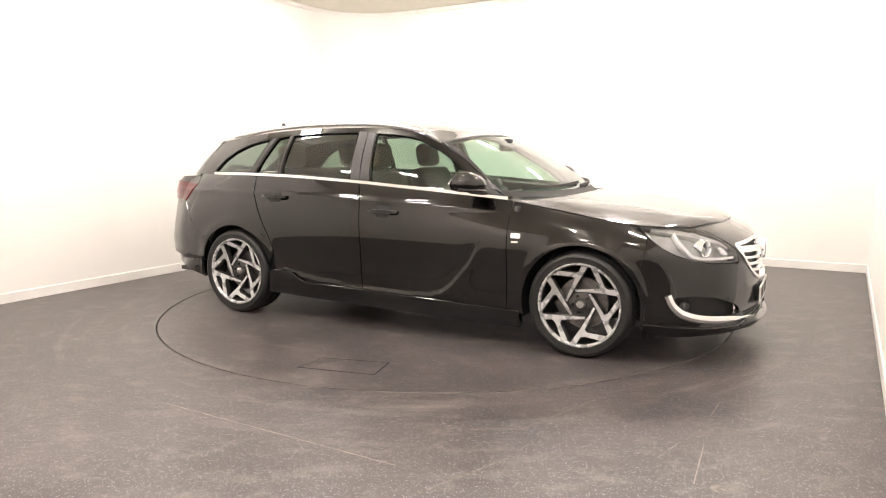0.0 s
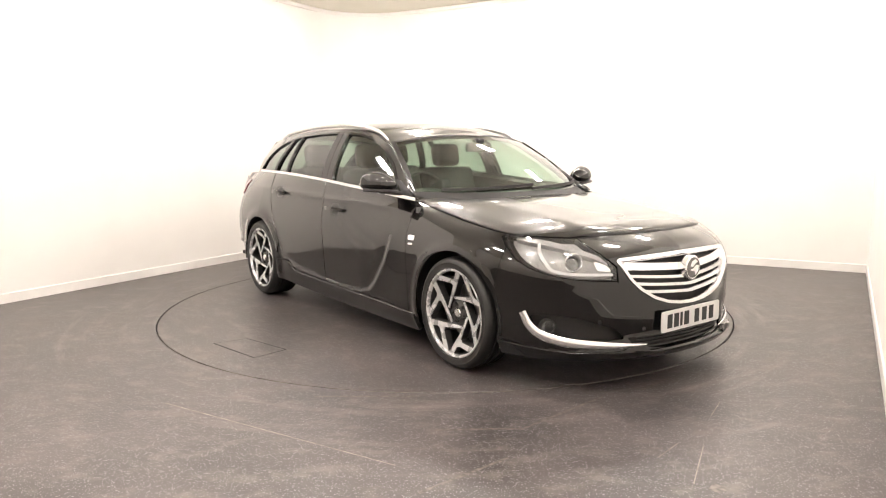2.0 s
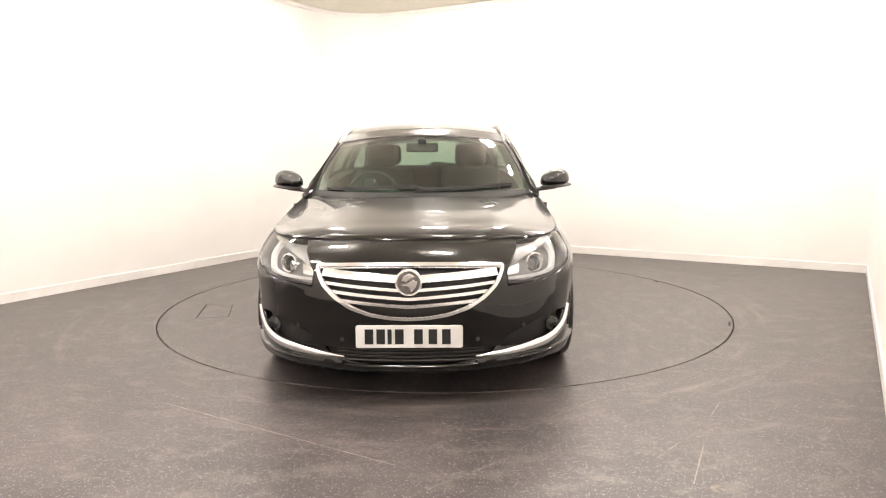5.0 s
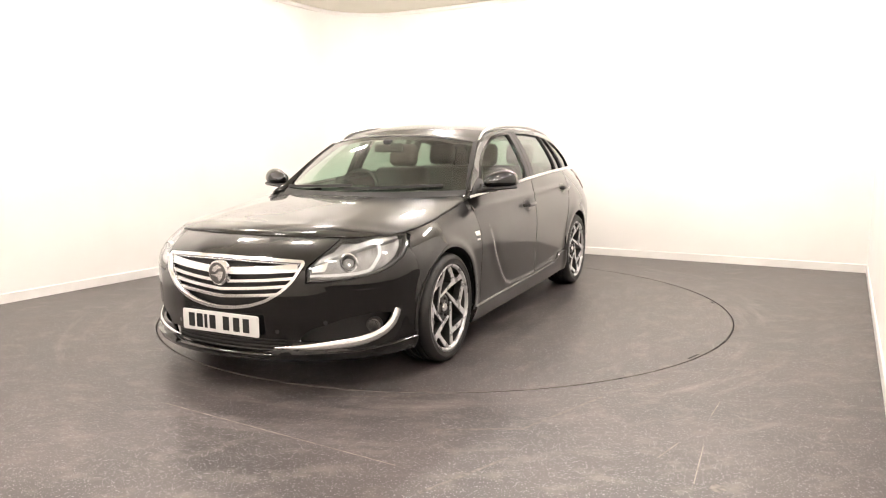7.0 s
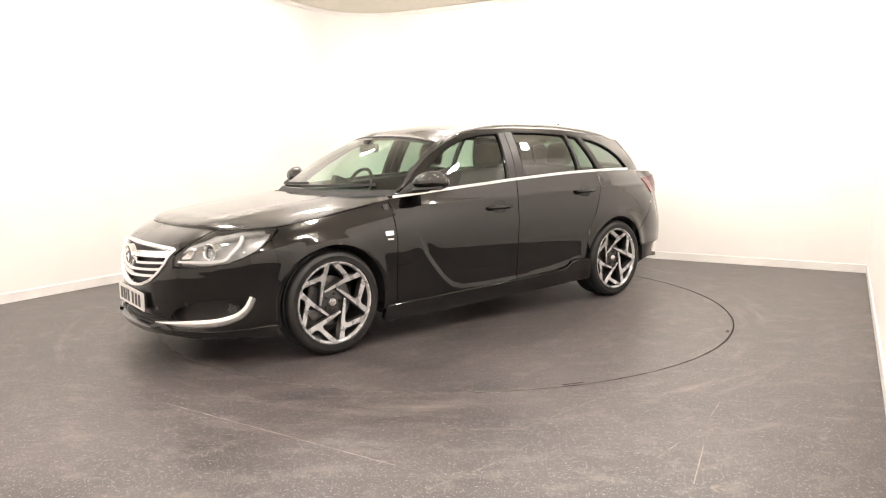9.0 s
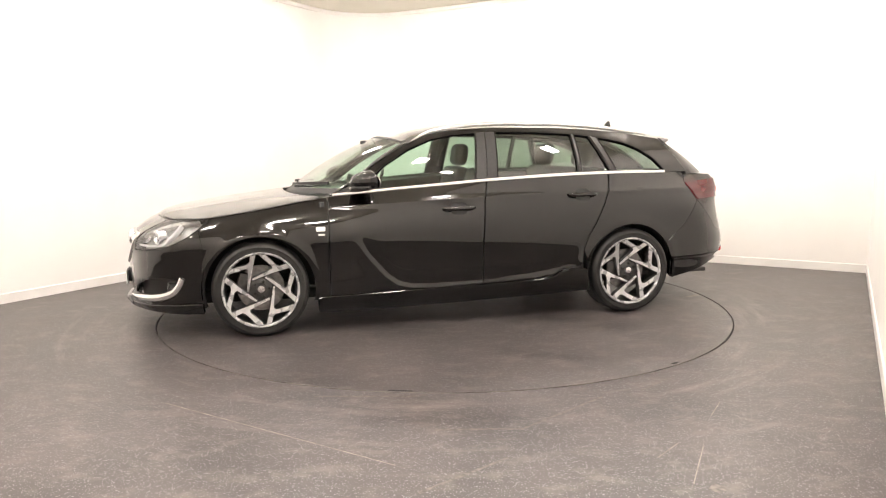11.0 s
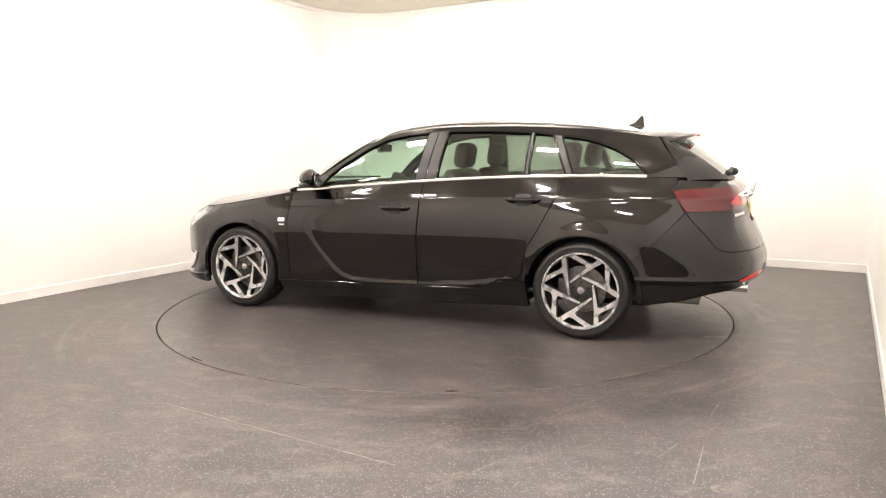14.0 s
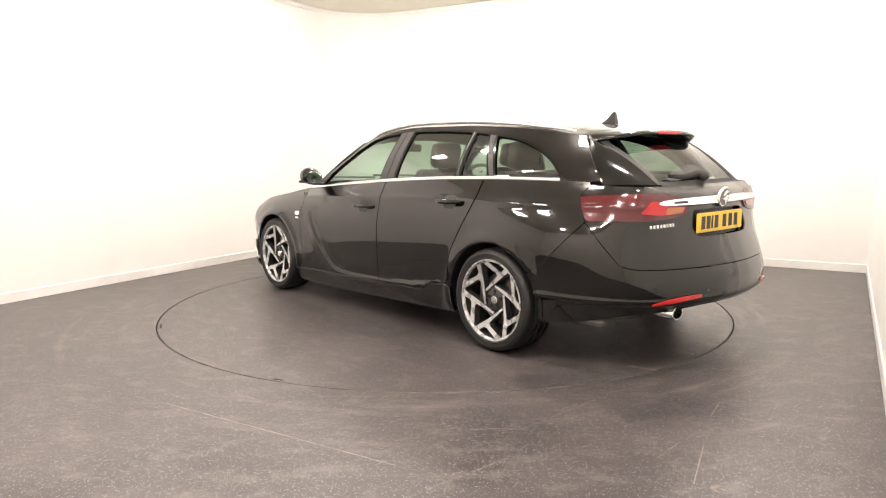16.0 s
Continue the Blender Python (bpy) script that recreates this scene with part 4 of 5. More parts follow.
def spoiler_pt(a, w):
    """A closed blade: w runs round the section."""
    u = 2 * a - 1
    k = 1 - 0.25 * abs(u) ** 6
    x_front = -1.70 + 0.0 * u
    x_tail = -2.022 + 0.03 * u * u + 0.17 * abs(u) ** 5
    zt = 1.350 + 0.040 * (1 - abs(u) ** 2.4)
    sec = [(0, 0.003), (0.35, -0.004), (0.7, -0.016), (0.97, -0.034), (1.0, -0.046), (0.93, -0.056), (0.6, -0.058), (0.3, -0.05), (0.0, -0.04)]
    i = min(int(w * (len(sec) - 1)), len(sec) - 2)
    t = w * (len(sec) - 1) - i
    q = sec[i][0] + (sec[i + 1][0] - sec[i][0]) * t
    h = sec[i][1] + (sec[i + 1][1] - sec[i][1]) * t
    return OFF + Vector((x_front + (x_tail - x_front) * q, 0.53 * u, zt + h - 0.016 * abs(u) ** 4))


spoiler = patch("spoiler", spoiler_pt, 30, 24, PAINT, tailgate, "black roof spoiler", False)
bm = bmesh.new()
box(bm, -2.0235, -1.985, -0.13, 0.13, 1.333, 1.349, 0.004, Matrix.Translation(OFF))
part("high_brake_light", bm, RED, spoiler, "dark red brake light in the spoiler")
# shark fin
P, F = [], []
fin = [(-1.515, 1.418), (-1.565, 1.440), (-1.606, 1.486), (-1.621, 1.484), (-1.626, 1.45), (-1.632, 1.408)]
sides = [0.002, 0.014, 0.006, 0.005, 0.014, 0.020]
P = [OFF + Vector((x, s * y, z)) for s in (1, -1) for (x, z), y in zip(fin, sides)]
P += [OFF + Vector((x, s * 0.03, 1.405)) for s in (1, -1) for x in (-1.505, -1.637)]
F = [(0, 1, 2, 3, 4, 5), (11, 10, 9, 8, 7, 6)] + [(i + 6, i + 7, i + 1, i) for i in range(5)] + [(0, 5, 13, 12), (6, 14, 15, 11), (5, 11, 15, 13), (6, 0, 12, 14)]
sharp(raw("aerial_fin", P, F, PAINT, car, "black shark-fin aerial on the roof"), 50)
# rear wiper
pts = [back_glass(0.5 + (y / 1.2), 0.10 + 0.02 * math.sin(i), 0.022) for i, y in enumerate(np.linspace(-0.02, 0.40, 8))]
sweep("rear_wiper", pts, ring_section(0.012, 0.024, 8), PLASTIC, tailgate, label="black rear wiper", scale=lambda t: 1.0 - 0.6 * t)
bm = bmesh.new()
p = back_glass(0.5, 0.08, 0.02)
bmesh.ops.create_uvsphere(bm, u_segments=16, v_segments=10, radius=0.035, matrix=Matrix.Translation(p) @ Matrix.Diagonal((1, 1, 0.8, 1)))
part("wiper_hub", bm, PLASTIC, tailgate)

# ---------------------------------------------------------------- lamps, grille and trim
def ribbon(name, path, width, mat, parent, surface=body, out=0.008, label="", taper=None, flip=False, lip=0.008, step=0.02):
    """A raised band of the given width along a path on the skin."""
    path = [Vector(q) for q in path]
    lo, hi = [], []
    for i, q in enumerate(path):
        d = (path[min(i + 1, len(path) - 1)] - path[max(i - 1, 0)]).normalized()
        w = width * (taper(i / (len(path) - 1)) if taper else 1) / 2
        nrm = Vector((-d.y, d.x)) * w
        lo.append(tuple(q - nrm))
        hi.append(tuple(q + nrm))
    return sheet(name, lo + hi[::-1], lambda s, z: surface(s, z, out), mat, parent, step, lip=lip, gap=0, label=label, flip=flip)


def smooth_path(pts, n=6):
    k = [0.0]
    for a, b in zip(pts, pts[1:]):
        k.append(k[-1] + math.dist(a, b))
    fx, fy = spline(k, [q[0] for q in pts]), spline(k, [q[1] for q in pts])
    return [(fx(t), fy(t)) for t in np.linspace(0, k[-1], n * (len(pts) - 1) + 1)]


def fbox(s, z, w, h, deep, mat, name, parent, surface=body, out=0.0, label="", r=0.006):
    """A small raised plate on the skin, w along and h high."""
    return sheet(name, rounded([(s - w / 2, z - h / 2), (s + w / 2, z - h / 2), (s + w / 2, z + h / 2), (s - w / 2, z + h / 2)], r, 3), lambda a, b: surface(a, b, out + deep), mat, parent, 0.02, lip=deep + 0.002, gap=0, label=label, flip=surface is rear)


front_bumper = next(o for o in car.children if o.name == "front_bumper")
rear_bumper = next(o for o in car.children if o.name == "rear_bumper")

# grille
grille_ob = sheet("grille", shrunk(grille_s, -0.015), lambda s, z: body(s, z, -0.045), PLASTIC, car, 0.05, gap=0, lip=0, label="chrome grille with black gaps")
sheet("grille_frame", shrunk(grille_s, -0.004), lambda s, z: body(s, z, 0.010), CHROME, grille_ob, 0.02, holes=[shrunk(grille_s, 0.011)], gap=0, lip=0.035)
half_width = spline([0.433, 0.437, 0.452, 0.485, 0.535, 0.59, 0.648, 0.69], [0.0, 0.09, 0.19, 0.29, 0.37, 0.425, 0.452, 0.462])
for zc, zs, hgt in ((0.628, 0.655, 0.036), (0.573, 0.604, 0.015), (0.533, 0.563, 0.015), (0.494, 0.520, 0.015)):
    w = half_width(zs) - 0.012
    path = [(fs(y, 0.56), zc + (zs - zc) * (abs(y) / w) ** 1.2) for y in np.linspace(-w, w, 31)]
    ribbon("grille_bar", path, hgt, CHROME, grille_ob, out=-0.004, lip=0.03)
# emblem: a chrome ring with plain dark shapes
E0 = body(0, 0.617) + Vector((0.014, 0, 0))
disc = lambda p: (lambda u, v, w: p + Vector((w, u, v)))
ring = [(0.066 * math.cos(2 * math.pi * i / 40), 0.066 * math.sin(2 * math.pi * i / 40)) for i in range(40)]
emblem = extruded("emblem", ring, disc(E0 - Vector((0.03, 0, 0))), 0.034, CHROME, car, "round chrome emblem on the grille", 0.006)
plate_disc = [(u * 0.83, v * 0.83) for u, v in ring]
upper = [(-0.034, 0.010), (-0.020, 0.034), (0.006, 0.046), (0.034, 0.030), (0.010, 0.022), (-0.012, 0.004)]
lower = [(-0.040, -0.010), (-0.006, -0.004), (0.018, 0.012), (0.044, 0.008), (0.036, -0.022), (0.010, -0.046), (0.004, -0.022)]


def emblem_shapes(place, owner, k=1.0):
    """A dark inset with plain chrome shapes on it."""
    extruded("emblem_inset", [(u * k, v * k) for u, v in plate_disc], lambda u, v, w: place(u, v, w + 0.0005), 0.001, STEEL, owner)
    for shape in (upper, lower):
        extruded("emblem_shape", [(u * k, v * k) for u, v in shape], lambda u, v, w: place(u, v, w + 0.0015), 0.004, CHROME, owner, bevel=0.001)


emblem_shapes(disc(E0 + Vector((0.004, 0, 0))), emblem)

# number plates: plain bars stand for the characters
def number_plate(centre, out, mat, label):
    """A UK-sized plate facing along out (+1 forwards, -1 backwards)."""
    f = lambda u, v, w: centre + Vector((out * w, out * u, v))
    plate = extruded("number_plate", rounded([(-0.26, -0.056), (0.26, -0.056), (0.26, 0.056), (-0.26, 0.056)], 0.012, 4), f, 0.008, mat, car, label, 0.002)
    xs = [-0.195, -0.138, -0.095, -0.048, 0.045, 0.115, 0.18]
    for i, u in enumerate(xs):
        w = 0.010 if i == 2 else 0.021
        extruded("plate_bar", [(u - w, -0.037), (u + w, -0.037), (u + w, 0.037), (u - w, 0.037)], lambda a, b, c: f(a, b, c + 0.008), 0.0012, INK, plate)
    return plate


number_plate(OFF + Vector((2.306, 0, 0.352)), 1, PLATE_W, "white front number plate with dark bars")
bm = bmesh.new()
box(bm, 2.26, 2.306, -0.22, 0.22, 0.31, 0.40, 0.01, Matrix.Translation(OFF))
part("plate_holder", bm, PLASTIC, front_bumper)
number_plate(OFF + Vector((-2.364, 0, 0.828)), -1, PLATE_Y, "yellow rear number plate with dark bars")

# lip under the front bumper
S_LIP = s_at(1.745)
rise = lambda k: max(0.0, min(1.0, (abs(k) - 0.75) / 0.35))
lip_path = [(k, 0.190 + 0.012 * min(1, (abs(k) / 0.45) ** 4) + 0.006 * rise(k)) for k in np.linspace(-S_LIP, S_LIP, 81)]
ribbon("front_lip", lip_path, 0.034, PAINT, front_bumper, out=0.022, lip=0.03, taper=lambda t: 1.0 + 1.0 * rise((2 * t - 1) * S_LIP))
for side in (1, -1):
    ribbon("lip_end", [(side * s, 0.212 + 0.02 * (1 - abs(s - 0.40) / 0.08)) for s in np.linspace(0.33, 0.50, 7)], 0.028, PAINT, front_bumper, out=0.028, lip=0.03)

# lower intake with a mesh of slats
intake_ob = sheet("lower_intake", shrunk(intake_s, -0.015), lambda s, z: body(s, z, -0.04), PLASTIC, front_bumper, 0.06, gap=0, lip=0)
for z in (0.228, 0.244, 0.26, 0.275):
    ribbon("slat", [(fs(y, z), z) for y in np.linspace(-0.37, 0.37, 15)], 0.006, SATIN, intake_ob, out=-0.015, lip=0.015, step=0.05)

for side in (1, -1):
    M = lambda pts, side=side: [(side * s, z) for s, z in pts]
    # fog lamp recess and its chrome edge
    sheet("fog_recess", M(shrunk(fog_s, -0.02)), lambda s, z: body(s, z, -0.05), PLASTIC, front_bumper, 0.04, gap=0, lip=0.0)
    c = body(side * find(0.335, x=1.985), 0.338, -0.028)
    axis = Matrix.Translation(c) @ Matrix.Rotation(radians(-90 + side * 22), 4, "Z")
    lamp = lathe("fog_lamp", [(0.001, -0.03), (0.02, -0.025), (0.031, -0.008), (0.032, 0.004), (0.038, 0.006), (0.041, 0.0), (0.041, -0.03)], GUNMETAL, front_bumper, 28, "round fog lamp")
    lamp.matrix_local = axis
    lens = lathe("lens", [(0.0005, 0.016), (0.02, 0.014), (0.034, 0.008)], CLEAR, lamp, 24)
    path = smooth_path([(find(0.415, x=1.872), 0.418), (find(0.36, x=1.895), 0.36), (find(0.305, x=1.95), 0.308), (find(0.268, x=2.05), 0.270), (find(0.255, x=2.15), 0.254), (find(0.245, x=2.235), 0.243), (find(0.24, x=2.268), 0.241)])
    sweep("fog_trim", [body(side * s, z, 0.004) for s, z in path], ring_section(0.010, 0.022, 12), CHROME, front_bumper, label="chrome fog lamp surround", scale=lambda t: (0.55 + 0.6 * math.sin(math.pi * min(1, 0.2 + t * 0.7))) * (1 - 0.75 * t ** 5))
    # headlamp
    back = sheet("headlamp", M(shrunk(lamp_line, -0.006)), lambda s, z: body(s, z, -0.075), LAMPGREY, car, 0.04, gap=0, lip=0.0, label="clear headlamp with white light guide")
    sheet("bezel", M(shrunk(lamp_line, 0.001)), lambda s, z: body(s, z, -0.012), SATIN, back, 0.03, holes=[M(shrunk(lamp_line, 0.003))], gap=0, lip=0.05)
    guide = smooth_path([(INB[0] + 0.012, 0.613), (lamp_s[4][0], 0.617), (lamp_s[3][0] - 0.005, 0.634), (find(0.665, x=1.965), 0.668), (find(0.72, x=1.915), 0.722), (find(0.765, x=1.875), 0.762)])
    ribbon("light_guide", M(guide), 0.016, LAMPWHITE, back, out=-0.024, taper=lambda t: 0.8 + 0.35 * t, lip=0.03)
    # grey band that paints the reflection in the upper lamp cover
    top_band = smooth_path([(INT[0] + 0.03, 0.672), (find(0.70, y=0.57), 0.705), (find(0.745, y=0.67), 0.748), (find(0.77, x=1.85), 0.775), (find(0.785, x=1.75), 0.787)])
    ribbon("cover_sheen", M(top_band), 0.022, LAMPGREY, back, out=-0.03, lip=0.03)
    c = body(side * find(0.668, y=0.665), 0.672, -0.045)
    axis = Matrix.Translation(c) @ Matrix.Rotation(radians(-90 + side * 25), 4, "Z")
    proj = lathe("projector", [(0.034, -0.05), (0.038, 0.0), (0.046, 0.010), (0.050, 0.006), (0.052, -0.05)], CHROME, back, 32)
    proj.matrix_local = axis
    lens = lathe("lens", [(0.0005, 0.020), (0.015, 0.016), (0.027, 0.004), (0.036, -0.016)], CLEAR, proj, 24)
    bowl = lathe("bowl", [(0.0005, -0.045), (0.02, -0.04), (0.036, -0.015)], GUNMETAL, proj, 24)
    reflector = sheet("reflector", M(rounded([(INB[0] + 0.015, 0.625), (INB[0] + 0.09, 0.632), (INB[0] + 0.11, 0.675), (INT[0] + 0.03, 0.66)], 0.01, 2)), lambda s, z: body(s, z, -0.04), CHROME, back, 0.03, gap=0, lip=0.02)
    sheet("cover", M(shrunk(lamp_line, 0.0005)), lambda s, z: body(s, z, -0.002), CLEAR, back, 0.03, gap=0, lip=0)
    # wing badge, door handles
    fbox(side * s_at(0.963), 0.722, 0.062, 0.030, 0.004, CHROME, "wing_badge", panels["wing", side], label="small chrome badge on the wing")
    fbox(side * s_at(0.958), 0.684, 0.045, 0.012, 0.003, SILVER, "wing_badge", panels["wing", side])
    for hx, hz, door in ((-0.012, 0.838, panels["front", side]), (-0.970, 0.916, panels["rear", side])):
        # flat black patch on the skin stands in for the shaded scoop
        fbox(side * s_at(hx), hz - 0.004, 0.118, 0.084, 0.0015, INK, "handle_shade", door, r=0.033)
        tilt = -0.015
        path = [body(side * s_at(hx + d), hz + tilt * d, 0.014 + 0.030 * (1 - (d / 0.115) ** 4)) for d in np.linspace(0.115, -0.115, 17)]
        sweep("door_handle", path, [(-0.008, -0.012), (0.004, -0.015), (0.010, -0.006), (0.010, 0.006), (0.004, 0.014), (-0.008, 0.012)], PAINT, door, label="black door handle", scale=lambda t: 0.6 + 0.4 * math.sin(math.pi * t) ** 0.4)
    # parking sensors and cap
    for y, z in ((0.335, 0.325), (0.57, 0.375)):
        s = fs(y, z)
        fbox(side * s, z, 0.022, 0.022, 0.001, SATIN, "parking_sensor", front_bumper, r=0.011)
    for y, z in ((0.30, 0.47), (0.62, 0.49)):
        r = rr(find(z, y=y, back=True)) if y > 0.5 else y
        fbox(side * r, z, 0.024, 0.024, 0.001, SATIN, "parking_sensor", rear_bumper, surface=rear, r=0.012)

    # door mirror
    P, F = [], []
    nu, nv = 22, 14
    for i in range(nv + 1):
        a = math.pi * i / nv
        for j in range(nu):
            b = 2 * math.pi * j / nu
            cy, r = math.cos(a), math.sin(a) ** 0.8
            x, z = r * math.cos(b), r * math.sin(b)
            x = x * (0.110 if x > 0 else 0.05)
            z = z * (0.080 if z > 0 else 0.050) * (1 + 0.12 * cy)
            lean = -0.035 * cy
            P.append(OFF + Vector((0.645 + x + lean, side * (0.935 + 0.105 * cy), 1.032 + z + 0.008 * cy)))
    for i in range(nv):
        for j in range(nu):
            F.append((i * nu + j, (i + 1) * nu + j, (i + 1) * nu + (j + 1) % nu, i * nu + (j + 1) % nu))
    mirror = raw("door_mirror", P, F if side < 0 else [q[::-1] for q in F], PAINT, car, "black door mirror with a satin lower edge")
    foot = [OFF + Vector((0.70 - 0.01 * t, side * (0.80 + 0.10 * t), 0.972 + 0.012 * t)) for t in np.linspace(0, 1.3, 8)]
    sweep("mirror_foot", foot, ring_section(0.045, 0.014, 10), SATIN, mirror)
    rim = [OFF + Vector((0.665 - 0.035 * t + 0.07 * math.sin(math.pi * (t + 1) / 2), side * (0.935 + 0.098 * t), 0.994 + 0.008 * t)) for t in np.linspace(-0.95, 0.95, 12)]
    sweep("mirror_edge", rim, ring_section(0.030, 0.012, 8), SATIN, mirror)
    gl = [(0.088 * math.cos(t), 0.048 * math.sin(t)) for t in np.linspace(0, 2 * math.pi, 24, endpoint=False)]
    extruded("mirror_glass", gl, lambda u, v, w, side=side: OFF + Vector((0.600 - w - 0.03 * u / 0.09, side * (0.935 + u), 1.034 + v)), 0.004, CHROME, mirror)
    # window corner piece at the mirror
    sheet("corner_trim", [(0.845, 0.952), (0.66, 0.97), (0.60, 1.05), (0.655, 1.052)], lambda x, z, side=side: cabin(x, z, side, 0.006), PLASTIC, car, 0.05, gap=0, lip=0.008, flip=side > 0)

    # tail lamp
    R = lambda pts, side=side: [(side * r, z) for r, z in pts]
    lt, lb = rr(LT[0]) - 0.006, rr(LB[0]) - 0.010
    lamp_out = [(lt, 0.985), (lb + 0.0, 0.853), (0.62, 0.862), (0.46, 0.872), (0.37, 0.89), (0.345, 0.935), (0.38, 0.972), (0.50, 0.998), (0.66, 1.010), (0.78, 1.006)]
    lamp_out = rounded(lamp_out, 0.02, 3)
    tail = sheet("tail_lamp", R(lamp_out), lambda r, z: rear(r, z, 0.010), DEEPRED, tailgate, 0.03, gap=0, lip=0.014, flip=True, label="dark red wraparound tail lamp")
    sheet("brake_segment", R(rounded([(0.74, 0.90), (0.58, 0.885), (0.50, 0.905), (0.56, 0.955), (0.66, 0.965)], 0.02, 3)), lambda r, z: rear(r, z, 0.013), RED, tail, 0.04, gap=0, lip=0.004, flip=True)
    sheet("indicator", R(rounded([(0.56, 0.888), (0.41, 0.895), (0.38, 0.925), (0.54, 0.93)], 0.012, 3)), lambda r, z: rear(r, z, 0.014), AMBER, tail, 0.04, gap=0, lip=0.004, flip=True)
    # reflector in the rear bumper
    ribbon("reflector", R(smooth_path([(0.66, 0.405), (0.58, 0.423), (0.46, 0.438), (0.35, 0.445)])), 0.021, BRIGHTRED, rear_bumper, surface=rear, out=0.010, flip=True, taper=lambda t: 0.5 + 0.7 * math.sin(math.pi * t) ** 0.5 if 0 < t < 1 else 0.4, label="red reflector strip")

# chrome bar and emblem on the tailgate
ribbon("tailgate_bar", [(r, 0.952 + 0.006 * (1 - (r / 0.6) ** 2)) for r in np.linspace(-0.60, 0.60, 41)], 0.042, CHROME, tailgate, surface=rear, out=0.022, flip=True, taper=lambda t: 0.35 + 0.65 * math.sin(math.pi * t) ** 0.35 if 0 < t < 1 else 0.3, lip=0.02, label="chrome bar across the tailgate")
E1 = rear(0, 0.968) + Vector((-0.022, 0, 0))
back_disc = lambda p: (lambda u, v, w: p + Vector((-w - v * 0.18, -u, v)))
emblem = extruded("emblem", [(u * 0.9, v * 0.9) for u, v in ring], back_disc(E1), 0.016, CHROME, tailgate, "round chrome emblem on the tailgate", 0.005)
emblem_shapes(back_disc(E1 + Vector((-0.016, 0, 0))), emblem, 0.9)
for i in range(8):
    fbox(0.665 - i * 0.0245, 0.826 + 0.001 * i, 0.015, 0.018, 0.003, SILVER, "model_badge", tailgate, surface=rear, r=0.003)
fbox(0.42, 0.953, 0.12, 0.012, 0.0235, SATIN, "bar_mark", tailgate, surface=rear)

# exhaust
c = OFF + Vector((-2.33, 0.445, 0.345))
pipe = lathe("exhaust_tip", [(0.030, -0.05), (0.035, -0.05), (0.037, -0.045), (0.037, 0.12), (0.030, 0.12), (0.030, -0.04)], CHROME, car, 28, "oval chrome exhaust tip")
pipe.matrix_local = Matrix.Translation(c) @ Matrix.Rotation(radians(-90), 4, "Z") @ Matrix.Diagonal((1.55, 1, 1.05, 1))

# ---------------------------------------------------------------- wheels
def polar(r, deg):
    return Vector((r * math.cos(radians(deg)), r * math.sin(radians(deg))))


def strip(p, q, w0, w1):
    d = (q - p).normalized()
    nrm = Vector((-d.y, d.x))
    return [tuple(v) for v in (p - nrm * w0, q - nrm * w1, q + nrm * w1, p + nrm * w0)]


